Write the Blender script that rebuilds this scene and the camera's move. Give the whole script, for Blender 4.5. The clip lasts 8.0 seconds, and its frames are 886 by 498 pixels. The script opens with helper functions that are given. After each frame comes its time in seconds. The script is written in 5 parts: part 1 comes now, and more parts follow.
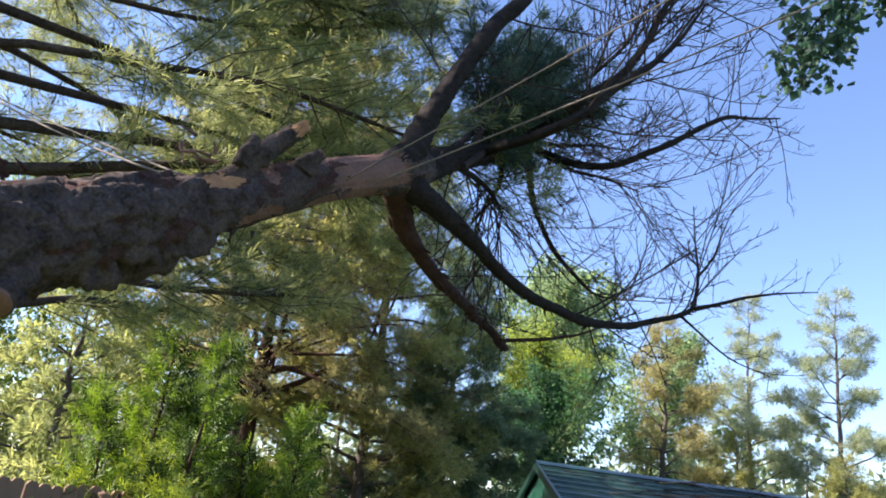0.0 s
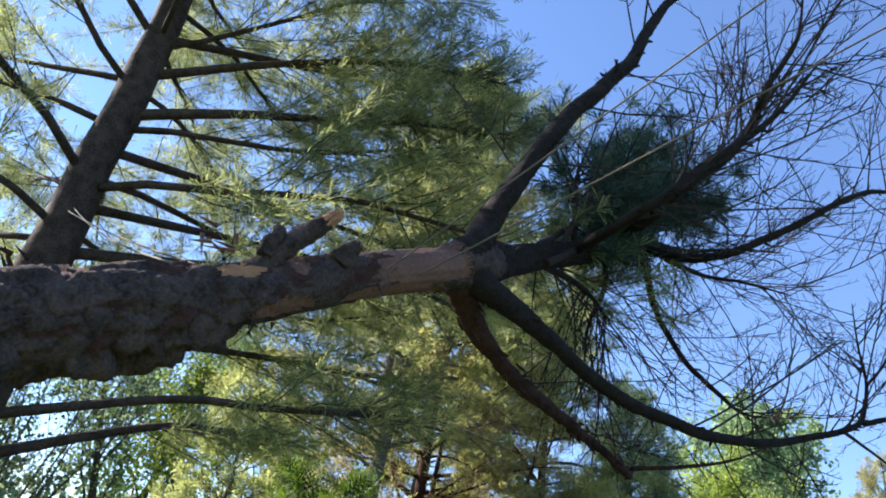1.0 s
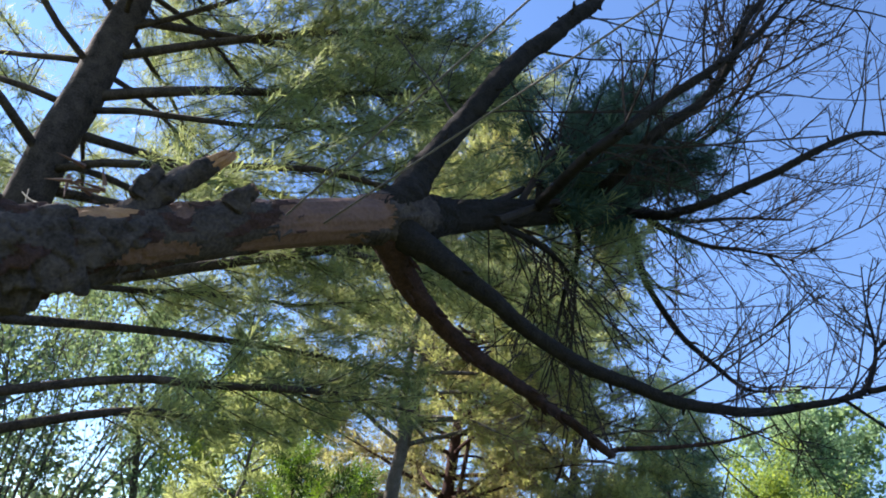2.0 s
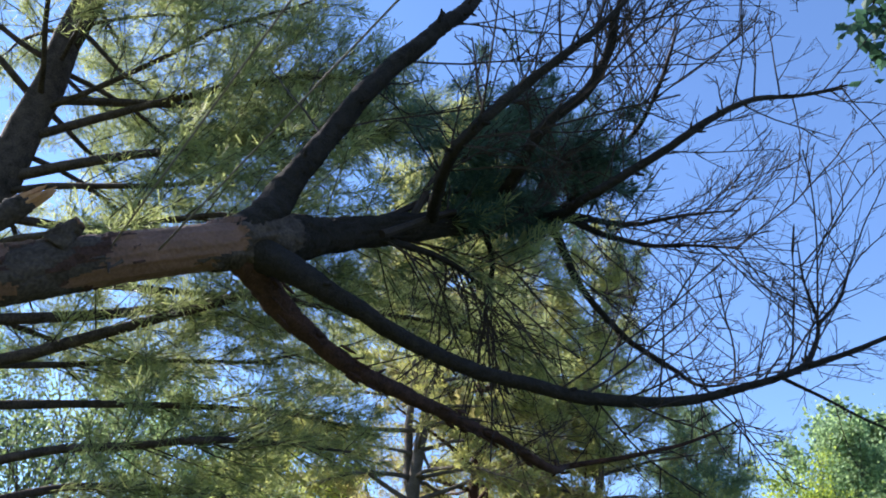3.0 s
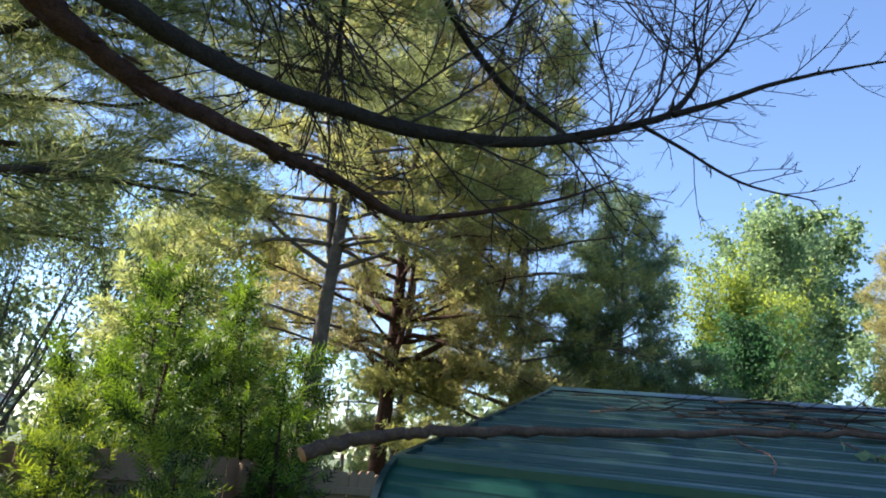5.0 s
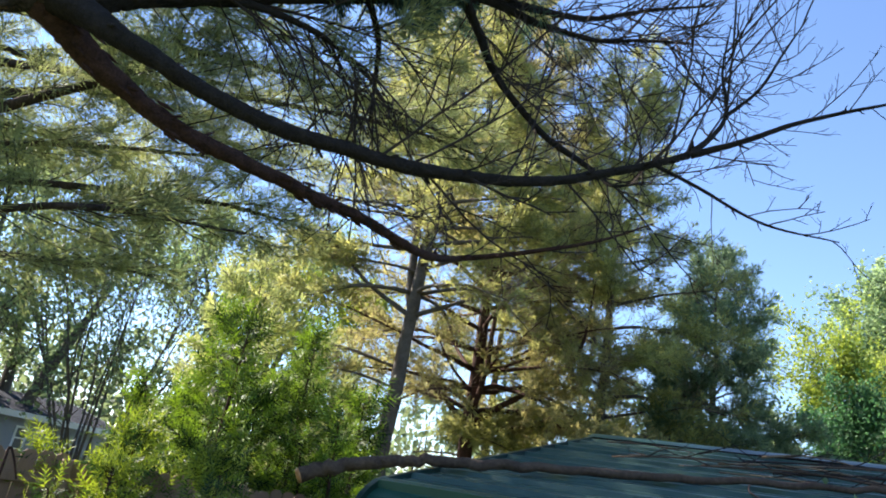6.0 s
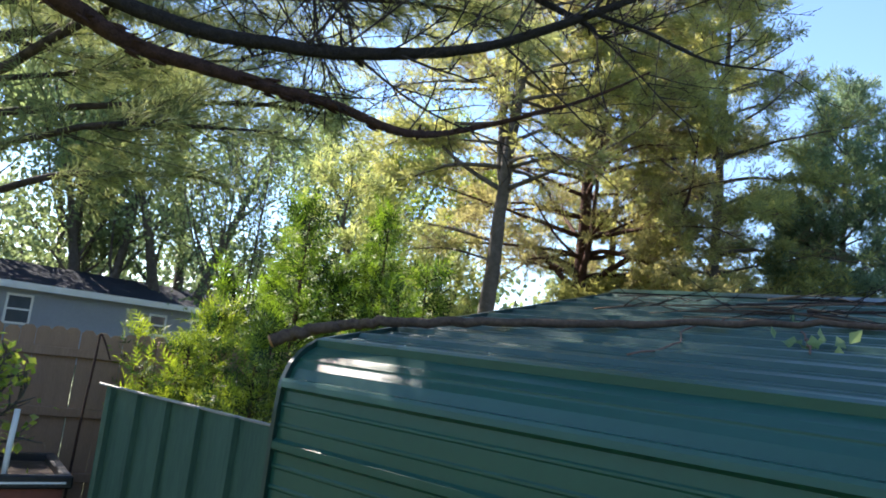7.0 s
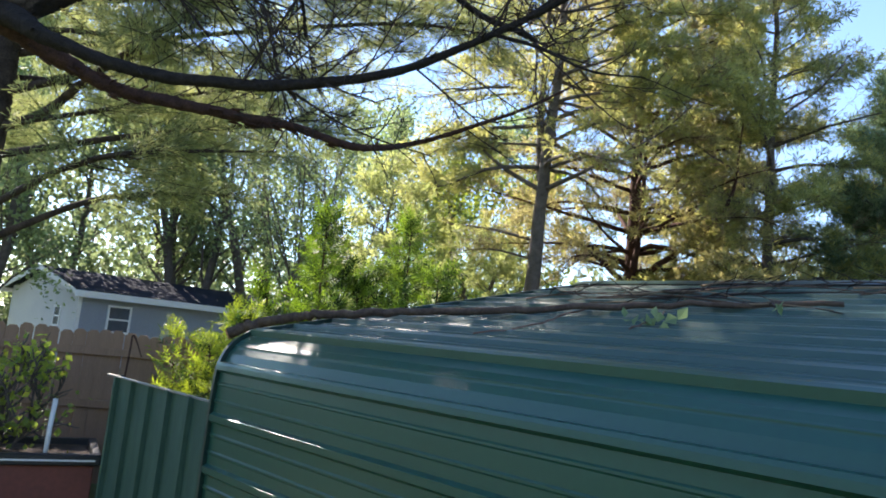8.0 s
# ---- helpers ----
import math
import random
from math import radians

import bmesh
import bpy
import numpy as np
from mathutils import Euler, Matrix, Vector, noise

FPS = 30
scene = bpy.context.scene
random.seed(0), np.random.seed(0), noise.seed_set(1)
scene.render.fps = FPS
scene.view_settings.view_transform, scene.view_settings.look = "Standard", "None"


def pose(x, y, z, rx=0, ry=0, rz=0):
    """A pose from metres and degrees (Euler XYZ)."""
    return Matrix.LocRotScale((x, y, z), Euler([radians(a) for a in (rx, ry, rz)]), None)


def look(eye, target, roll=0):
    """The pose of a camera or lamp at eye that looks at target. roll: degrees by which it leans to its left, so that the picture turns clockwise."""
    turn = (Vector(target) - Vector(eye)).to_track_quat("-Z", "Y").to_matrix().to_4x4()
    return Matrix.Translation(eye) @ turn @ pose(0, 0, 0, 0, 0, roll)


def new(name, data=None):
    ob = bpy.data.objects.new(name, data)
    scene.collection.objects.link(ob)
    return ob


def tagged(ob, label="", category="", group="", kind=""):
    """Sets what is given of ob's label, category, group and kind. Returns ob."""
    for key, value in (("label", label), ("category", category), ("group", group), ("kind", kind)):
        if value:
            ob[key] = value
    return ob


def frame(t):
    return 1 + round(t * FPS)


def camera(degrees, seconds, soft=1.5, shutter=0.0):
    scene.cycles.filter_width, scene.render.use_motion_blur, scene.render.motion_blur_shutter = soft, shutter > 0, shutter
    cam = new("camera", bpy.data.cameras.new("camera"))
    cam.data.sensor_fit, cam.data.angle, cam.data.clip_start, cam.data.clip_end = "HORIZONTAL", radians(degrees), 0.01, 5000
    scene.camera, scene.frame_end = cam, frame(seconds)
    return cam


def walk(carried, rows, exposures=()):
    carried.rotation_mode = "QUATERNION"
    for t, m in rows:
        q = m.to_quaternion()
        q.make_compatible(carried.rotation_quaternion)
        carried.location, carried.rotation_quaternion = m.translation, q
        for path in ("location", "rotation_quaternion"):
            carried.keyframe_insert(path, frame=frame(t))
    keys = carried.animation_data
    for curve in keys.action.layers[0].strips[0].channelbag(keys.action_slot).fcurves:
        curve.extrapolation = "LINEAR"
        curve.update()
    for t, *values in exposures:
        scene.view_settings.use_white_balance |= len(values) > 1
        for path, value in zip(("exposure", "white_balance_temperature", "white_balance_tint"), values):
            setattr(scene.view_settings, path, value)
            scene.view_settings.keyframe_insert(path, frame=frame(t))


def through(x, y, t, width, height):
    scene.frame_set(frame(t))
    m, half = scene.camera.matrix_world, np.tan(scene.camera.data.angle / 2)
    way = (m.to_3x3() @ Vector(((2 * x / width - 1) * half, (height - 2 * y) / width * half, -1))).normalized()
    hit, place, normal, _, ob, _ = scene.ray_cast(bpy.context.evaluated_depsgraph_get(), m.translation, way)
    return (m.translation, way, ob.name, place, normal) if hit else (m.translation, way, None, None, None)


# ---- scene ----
cam = camera(62.1, 8.0, soft=1.9)
PATH = [
    (0, (-5.403, -3.553, 1.988), (-5.469, -1.667, 2.650), 8.09),
    (0.5, (-5.176, -3.214, 1.986), (-5.529, -1.413, 2.780), 9.23),
    (1, (-4.754, -2.994, 1.959), (-5.317, -1.325, 2.907), 11.61),
    (1.2, (-4.691, -2.950, 1.985), (-5.248, -1.271, 2.917), 10.66),
    (2.3, (-3.937, -2.166, 1.954), (-4.694, -0.593, 2.930), 10.91),
    (2.5, (-3.776, -2.112, 1.906), (-4.550, -0.576, 2.926), 8.89),
    (3, (-3.439, -1.763, 1.925), (-4.175, -0.244, 2.997), 5.76),
    (3.5, (-3.281, -1.406, 1.933), (-3.807, 0.214, 2.982), 5.71),
    (4, (-3.053, -1.025, 1.920), (-3.631, 0.729, 2.688), 7.93),
    (4.2, (-3.014, -0.933, 1.909), (-3.638, 0.869, 2.510), 7.56),
    (5.3, (-2.766, -0.920, 1.879), (-3.492, 0.855, 2.444), 6.05),
    (5.5, (-2.676, -0.952, 1.857), (-3.461, 0.767, 2.511), 7.45),
    (6, (-2.293, -0.786, 1.825), (-3.244, 0.842, 2.491), 10.12),
    (6.5, (-1.712, -0.723, 1.851), (-2.886, 0.810, 2.372), 10.64),
    (7, (-1.171, -0.329, 1.909), (-2.457, 1.175, 2.198), 6.86),
    (7.5, (-0.438, -0.114, 1.882), (-1.747, 1.376, 2.135), 3.67),
    (8, (0.061, 0.010, 1.920), (-1.412, 1.335, 2.189), 5.68),
]
walk(cam, [(t, look(eye, target, roll)) for t, eye, target, roll in PATH],
     exposures=[(0, 1.84, 6550, 23), (0.5, 1.84, 6350, 21), (1, 1.70, 6200, 18), (2.5, 1.66, 6050, 17), (3.5, 1.62, 5950, 16), (4, 1.40, 6050, 14), (4.2, 1.46, 6150, 14), (5.5, 1.84, 6600, 17), (6.5, 1.90, 6500, 15), (7, 2.08, 6550, 16), (7.5, 2.45, 6850, 22), (8, 2.12, 6650, 19)])

# ---------------------------------------------------------------- light
SUN_YAW, SUN_UP = 90.0, 36.0          # degrees to the left of +y, and above the horizon
world = bpy.data.worlds.new("sky")
scene.world = world
world.use_nodes = True
wn = world.node_tree.nodes
sky = wn.new("ShaderNodeTexSky")
sky.sky_type, sky.sun_disc = "NISHITA", False
sky.sun_elevation, sky.sun_rotation = radians(SUN_UP), radians(-SUN_YAW)
sky.air_density, sky.dust_density, sky.ozone_density = 1.0, 0.0, 4.5
wn["Background"].inputs["Strength"].default_value = 0.095
world.node_tree.links.new(sky.outputs["Color"], wn["Background"].inputs["Color"])
sun_data = bpy.data.lights.new("sun", "SUN")
sun_data.energy, sun_data.angle, sun_data.color = 5.0, radians(0.55), (1.0, 0.94, 0.83)
sun = new("sun", sun_data)
sun_way = Vector((-math.sin(radians(SUN_YAW)) * math.cos(radians(SUN_UP)), math.cos(radians(SUN_YAW)) * math.cos(radians(SUN_UP)), math.sin(radians(SUN_UP))))
sun.matrix_world = look(sun_way * 40, (0, 0, 0))


# ---------------------------------------------------------------- materials
def material(name, colour, roughness=0.8, metallic=0.0, dark=None, scale=6.0, fine=40.0, bump=0.0, stretch=(1, 1, 1), island=0.0, coat=0.0, spread=0.5, spec=0.5):
    """A surface with broad stains and fine grain between two colours."""
    m = bpy.data.materials.new(name)
    m.use_nodes = True
    nt = m.node_tree
    b = nt.nodes["Principled BSDF"]
    b.inputs["Roughness"].default_value, b.inputs["Metallic"].default_value = roughness, metallic
    b.inputs["Coat Weight"].default_value = coat
    b.inputs["Specular IOR Level"].default_value = spec
    tc, mp = nt.nodes.new("ShaderNodeTexCoord"), nt.nodes.new("ShaderNodeMapping")
    mp.inputs["Scale"].default_value = stretch
    nt.links.new(tc.outputs["Object"], mp.inputs["Vector"])
    n1, n2 = nt.nodes.new("ShaderNodeTexNoise"), nt.nodes.new("ShaderNodeTexNoise")
    for n, s, d in ((n1, scale, 4), (n2, fine, 6)):
        n.inputs["Scale"].default_value, n.inputs["Detail"].default_value = s, d
        nt.links.new(mp.outputs["Vector"], n.inputs["Vector"])
    add = nt.nodes.new("ShaderNodeMath")
    add.operation = "MULTIPLY_ADD"
    add.inputs[1].default_value = 0.5
    half = nt.nodes.new("ShaderNodeMath")
    half.operation = "MULTIPLY"
    half.inputs[1].default_value = 0.5
    nt.links.new(n1.outputs["Fac"], half.inputs[0])
    nt.links.new(n2.outputs["Fac"], add.inputs[0])
    nt.links.new(half.outputs[0], add.inputs[2])
    last = add
    if island:
        g, mul = nt.nodes.new("ShaderNodeNewGeometry"), nt.nodes.new("ShaderNodeMath")
        mul.operation = "MULTIPLY_ADD"
        mul.inputs[1].default_value = island
        nt.links.new(g.outputs["Random Per Island"], mul.inputs[0])
        sub = nt.nodes.new("ShaderNodeMath")
        sub.operation = "SUBTRACT"
        sub.inputs[1].default_value = island / 2
        nt.links.new(add.outputs[0], sub.inputs[0])
        nt.links.new(sub.outputs[0], mul.inputs[2])
        last = mul
    ramp = nt.nodes.new("ShaderNodeValToRGB")
    d = dark or tuple(c * 0.5 for c in colour)
    ramp.color_ramp.elements[0].color, ramp.color_ramp.elements[1].color = (*d, 1), (*colour, 1)
    ramp.color_ramp.elements[0].position, ramp.color_ramp.elements[1].position = 0.5 - spread / 2, 0.5 + spread / 2
    nt.links.new(last.outputs[0], ramp.inputs["Fac"])
    nt.links.new(ramp.outputs["Color"], b.inputs["Base Color"])
    if bump:
        bp = nt.nodes.new("ShaderNodeBump")
        bp.inputs["Strength"].default_value, bp.inputs["Distance"].default_value = min(1.0, bump), 0.02
        nt.links.new(add.outputs[0], bp.inputs["Height"])
        nt.links.new(bp.outputs["Normal"], b.inputs["Normal"])
    return m


def foliage(name, colour, dark, through=0.5, roughness=0.55, spread=0.7):
    """Leaves and needles: some light goes through them, and each clump has a tone of its own."""
    m = material(name, colour, roughness, dark=dark, scale=0.7, fine=5.0, island=0.7, spread=spread, spec=0.3)
    nt = m.node_tree
    b, ramp = nt.nodes["Principled BSDF"], nt.nodes["Color Ramp"]
    tl, mix = nt.nodes.new("ShaderNodeBsdfTranslucent"), nt.nodes.new("ShaderNodeMixShader")
    hsv = nt.nodes.new("ShaderNodeHueSaturation")
    hsv.inputs["Hue"].default_value, hsv.inputs["Saturation"].default_value, hsv.inputs["Value"].default_value = 0.485, 1.1, 1.5
    nt.links.new(ramp.outputs["Color"], hsv.inputs["Color"])
    nt.links.new(hsv.outputs["Color"], tl.inputs["Color"])
    mix.inputs["Fac"].default_value = through
    nt.links.new(b.outputs["BSDF"], mix.inputs[1])
    nt.links.new(tl.outputs["BSDF"], mix.inputs[2])
    nt.links.new(mix.outputs["Shader"], nt.nodes["Material Output"].inputs["Surface"])
    return m


BARK = material("pine_bark", (0.108, 0.082, 0.070), 0.95, dark=(0.020, 0.0165, 0.015), scale=9, fine=60, bump=0.6, stretch=(1, 1, 1), spec=0.12, spread=0.35)
BARK_RED = material("red_bark", (0.105, 0.055, 0.042), 0.92, dark=(0.018, 0.012, 0.011), scale=14, fine=70, bump=1.0, spec=0.12)
BARK_LIMB = material("limb_bark", (0.042, 0.035, 0.031), 0.95, dark=(0.010, 0.0085, 0.008), scale=16, fine=80, bump=1.0, spec=0.12)
TWIG = material("dead_twig", (0.058, 0.044, 0.039), 0.9, dark=(0.02, 0.016, 0.015), scale=5, fine=30, spec=0.2)
LIMB_WORN = material("worn_brown_limb", (0.15, 0.105, 0.075), 0.85, dark=(0.035, 0.023, 0.018), scale=9, fine=50, bump=0.6, spec=0.15)
TWIG_TAN = material("dry_tan_twigs", (0.30, 0.225, 0.145), 0.85, dark=(0.14, 0.09, 0.055), scale=3, fine=25, spec=0.2)
BARK_GREY = material("grey_bark", (0.155, 0.132, 0.112), 0.9, dark=(0.035, 0.029, 0.025), scale=8, fine=45, bump=0.8, spec=0.2)
WOOD_BARE = material("bare_wood", (0.23, 0.115, 0.072), 0.75, dark=(0.08, 0.04, 0.028), scale=7, fine=60, bump=0.4)
WOOD_FRESH = material("fresh_cut_wood", (0.50, 0.25, 0.095), 0.7, dark=(0.26, 0.11, 0.04), scale=14, fine=70, bump=0.3)
NEEDLE_GREEN = foliage("pine_needles", (0.29, 0.33, 0.135), (0.095, 0.125, 0.06), through=0.55)
NEEDLE_BLUE = foliage("blue_green_needles", (0.20, 0.27, 0.14), (0.085, 0.135, 0.08), through=0.5)
NEEDLE_DARK = foliage("dark_pine_needles", (0.095, 0.15, 0.10), (0.032, 0.064, 0.05), through=0.42)
NEEDLE_YELLOW = foliage("yellowing_needles", (0.36, 0.375, 0.13), (0.15, 0.17, 0.07), through=0.55)
NEEDLE_BROWN = foliage("browning_needles", (0.37, 0.355, 0.14), (0.17, 0.165, 0.075), through=0.55)
# Haze over the slender far pines is put into this pale needle colour.
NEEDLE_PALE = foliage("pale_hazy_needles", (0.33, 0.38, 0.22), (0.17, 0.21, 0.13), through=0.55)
NEEDLE_SOFT = foliage("light_pine_needles", (0.34, 0.38, 0.14), (0.14, 0.18, 0.075), through=0.55)
# Shade in the gaps between cedar sprays is put into the near-black tones.
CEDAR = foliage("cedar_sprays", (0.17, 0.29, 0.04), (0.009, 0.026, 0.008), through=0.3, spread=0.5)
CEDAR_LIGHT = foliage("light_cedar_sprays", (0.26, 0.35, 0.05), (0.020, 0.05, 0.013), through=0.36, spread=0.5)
LEAF_GREEN = foliage("broad_leaves", (0.27, 0.37, 0.17), (0.08, 0.14, 0.07), through=0.5)
LEAF_PALE = foliage("pale_young_leaves", (0.24, 0.31, 0.13), (0.10, 0.15, 0.07), through=0.4)
LEAF_FAR = foliage("far_leaves", (0.22, 0.28, 0.13), (0.09, 0.125, 0.065), through=0.35)
LEAF_LIME = foliage("lime_leaves", (0.33, 0.40, 0.075), (0.12, 0.19, 0.045), through=0.5)
LEAF_OVER = foliage("soft_green_leaves", (0.075, 0.145, 0.09), (0.03, 0.065, 0.045), through=0.4)
LEAF_DEEP = foliage("deep_green_leaves", (0.08, 0.19, 0.075), (0.028, 0.075, 0.036), through=0.45)
GRASS = material("grass", (0.10, 0.14, 0.04), 0.9, dark=(0.05, 0.06, 0.025), scale=0.8, fine=12, bump=0.6)
METAL = material("green_painted_steel", (0.015, 0.084, 0.055), 0.34, dark=(0.008, 0.053, 0.037), scale=1.6, fine=26, bump=0.03, spread=0.8, spec=0.42)
METAL_ROOF = material("dusty_green_steel_roof", (0.050, 0.098, 0.078), 0.45, dark=(0.016, 0.062, 0.050), scale=1.3, fine=14, bump=0.04, stretch=(0.5, 1.6, 1), spread=0.6, spec=0.4)
METAL_WORN = material("weathered_green_steel", (0.050, 0.105, 0.068), 0.65, dark=(0.014, 0.046, 0.032), scale=2.2, fine=18, bump=0.08, stretch=(5, 5, 0.6), spread=0.5, spec=0.3)
# Pale steel with the sunlight on the panel's top edge painted in.
SUNLIT_EDGE = material("sunlit_steel_edge", (0.34, 0.33, 0.31), 0.5, 0.5, dark=(0.18, 0.18, 0.175), scale=6, fine=40)
METAL_TRIM = material("dark_green_trim", (0.007, 0.034, 0.027), 0.35, dark=(0.004, 0.022, 0.018), scale=3, fine=30)
FENCE = material("weathered_cedar_boards", (0.36, 0.22, 0.14), 0.85, dark=(0.20, 0.12, 0.075), scale=2.5, fine=30, bump=0.3, stretch=(4, 4, 0.5))
# One siding in two tones: shade in the front's colour, light in the gable's.
SIDING_SHADED = material("shaded_vinyl_siding", (0.30, 0.32, 0.36), 0.6, dark=(0.24, 0.26, 0.30), scale=1, fine=9)
SIDING_LIT = material("lit_vinyl_siding", (0.55, 0.55, 0.53), 0.6, dark=(0.46, 0.46, 0.45), scale=1, fine=9)
SHINGLE = material("asphalt_shingles", (0.026, 0.031, 0.044), 0.95, dark=(0.014, 0.017, 0.025), scale=2, fine=26, bump=0.3, spec=0.08)
WHITE = material("white_trim_paint", (0.78, 0.78, 0.76), 0.5, dark=(0.66, 0.66, 0.65), scale=2, fine=20)
GLASS = material("window_glass", (0.10, 0.12, 0.14), 0.08, dark=(0.05, 0.06, 0.08), scale=1, fine=3)
ROPE = material("pale_rope", (0.20, 0.17, 0.135), 0.85, dark=(0.12, 0.10, 0.08), scale=20, fine=160, bump=0.4)
PLANTER = material("red_brown_planter", (0.22, 0.06, 0.04), 0.7, dark=(0.12, 0.035, 0.025), scale=3, fine=24)
BLACK = material("black_plastic", (0.018, 0.018, 0.02), 0.45, dark=(0.01, 0.01, 0.012), scale=4, fine=30)


# ---------------------------------------------------------------- mesh helpers
def link_mesh(name, verts, faces, mat, parent=None, label="", smooth=False):
    me = bpy.data.meshes.new(name)
    me.from_pydata(np.asarray(verts, float).tolist(), [], faces if isinstance(faces, list) else faces.tolist())
    for m in (mat if isinstance(mat, (list, tuple)) else (mat,)):
        me.materials.append(m)
    if smooth:
        me.polygons.foreach_set("use_smooth", np.ones(len(me.polygons), bool))
    me.update()
    ob = new(name, me)
    if parent is not None:
        ob.parent = parent
    if label:
        tagged(ob, label)
    return ob


def part(name, bm, mat, parent=None, label=""):
    me = bpy.data.meshes.new(name)
    bm.to_mesh(me)
    bm.free()
    me.materials.append(mat)
    ob = new(name, me)
    if parent is not None:
        ob.parent = parent
    if label:
        tagged(ob, label)
    return ob


def thing(name, place, label, category, group="", kind=""):
    ob = new(name)
    ob.location = place
    ob.empty_display_size = 0.2
    return tagged(ob, label, category, group, kind)


def box_bm(lo, hi, bevel=0.0):
    bm = bmesh.new()
    bmesh.ops.create_cube(bm, size=1)
    for v in bm.verts:
        v.co = Vector([lo[k] if v.co[k] < 0 else hi[k] for k in range(3)])
    if bevel:
        bmesh.ops.bevel(bm, geom=bm.edges[:], offset=bevel, segments=1, affect="EDGES")
    return bm


class Soup:
    """Gathers tubes and blades into one mesh."""

    def __init__(self):
        self.v, self.f, self.n = [], [], 0

    def add(self, verts, faces):
        self.v.append(verts)
        self.f.extend((faces + self.n).tolist())
        self.n += len(verts)

    def link(self, name, mat, parent=None, label="", smooth=True, origin=(0, 0, 0)):
        if not self.v:
            return None
        ob = link_mesh(name, np.concatenate(self.v) - np.asarray(origin), self.f, mat, None, label, smooth)
        if parent is not None:
            ob.parent = parent
        return ob


def spline(points, n):
    """n points on a smooth curve through the given ones (4 columns: place and radius)."""
    p = np.asarray(points, float)
    p = np.vstack([2 * p[0] - p[1], p, 2 * p[-1] - p[-2]])
    t = np.linspace(0, len(p) - 3 - 1e-6, n)
    k = t.astype(int)
    u = (t - k)[:, None]
    a, b, c, d = p[k], p[k + 1], p[k + 2], p[k + 3]
    return 0.5 * (2 * b + (c - a) * u + (2 * a - 5 * b + 4 * c - d) * u**2 + (3 * b - a - 3 * c + d) * u**3)


def tube(soup, pts, radii, sides=6, rough=0.0, rng=None, cap=True):
    pts, radii = np.asarray(pts, float), np.asarray(radii, float)
    n = len(pts)
    tang = np.gradient(pts, axis=0)
    tang /= np.linalg.norm(tang, axis=1)[:, None] + 1e-9
    ref = np.array([0.31, 0.22, 0.92]) if abs(tang[0][2]) < 0.8 else np.array([0.92, 0.31, 0.22])
    u = np.cross(tang, ref)
    u /= np.linalg.norm(u, axis=1)[:, None] + 1e-9
    w = np.cross(tang, u)
    a = np.linspace(0, 2 * np.pi, sides, endpoint=False)
    ring = np.cos(a)[None, :, None] * u[:, None] + np.sin(a)[None, :, None] * w[:, None]
    r = radii[:, None] * np.ones(sides)
    if rough:
        r = r * (1 + rough * rng.standard_normal((n, sides)))
    verts = (pts[:, None] + ring * r[..., None]).reshape(-1, 3)
    i, j = np.meshgrid(np.arange(n - 1), np.arange(sides), indexing="ij")
    a0, a1 = i * sides + j, i * sides + (j + 1) % sides
    quads = np.stack([a0, a1, a1 + sides, a0 + sides], -1).reshape(-1, 4)
    if sides > 4 and cap:
        verts = np.vstack([verts, pts[:1] - 0, pts[-1:]])
        m = n * sides
        soup.v.append(verts)
        soup.f.extend((quads + soup.n).tolist())
        for k in range(sides):
            soup.f.append([soup.n + m, soup.n + (k + 1) % sides, soup.n + k])
            soup.f.append([soup.n + m + 1, soup.n + m - sides + k, soup.n + m - sides + (k + 1) % sides])
        soup.n += len(verts)
        return
    soup.add(verts, quads)


def wander(rng, start, way, length, n=6, bend=0.18, lift=0.0):
    """A crooked line of n points: lift turns it upward (or down) as it goes."""
    way = np.asarray(way, float) / np.linalg.norm(way)
    pts, step = [np.asarray(start, float)], length / (n - 1)
    for _ in range(n - 1):
        way = way + bend * rng.standard_normal(3) + (0, 0, lift)
        way /= np.linalg.norm(way)
        pts.append(pts[-1] + way * step)
    return np.array(pts)


def side_way(rng, way, angle, up=0.0):
    """A direction that leaves way at an angle, to a random side."""
    way = way / np.linalg.norm(way)
    q = rng.standard_normal(3) + (0, 0, up)
    q -= (q @ way) * way
    q /= np.linalg.norm(q) + 1e-9
    return math.cos(angle) * way + math.sin(angle) * q


def twig_spray(soup, rng, start, way, length, radius, depth, kids=6, lift=0.04, bend=0.10, spread=0.68, first=0.2):
    """A bare side branch with twigs on twigs."""
    pts = wander(rng, start, way, length, 7 if depth else 5, bend, lift)
    tube(soup, pts, np.linspace(radius, radius * 0.55, len(pts)), 4 if radius > 0.005 else 3)
    if depth == 0:
        return
    for k in range(kids):
        s = first + (0.98 - first) * (k + rng.random()) / kids
        x = s * (len(pts) - 1)
        i = min(int(x), len(pts) - 2)
        p = pts[i] + (pts[i + 1] - pts[i]) * (x - i)
        w = side_way(rng, pts[i + 1] - pts[i], spread * rng.uniform(0.7, 1.25), 0.5)
        twig_spray(soup, rng, p, w, length * rng.uniform(0.28, 0.5) * (1.15 - 0.55 * s), radius * 0.6, depth - 1, max(2, kids - 1), lift, bend * 1.2, spread, 0.25)


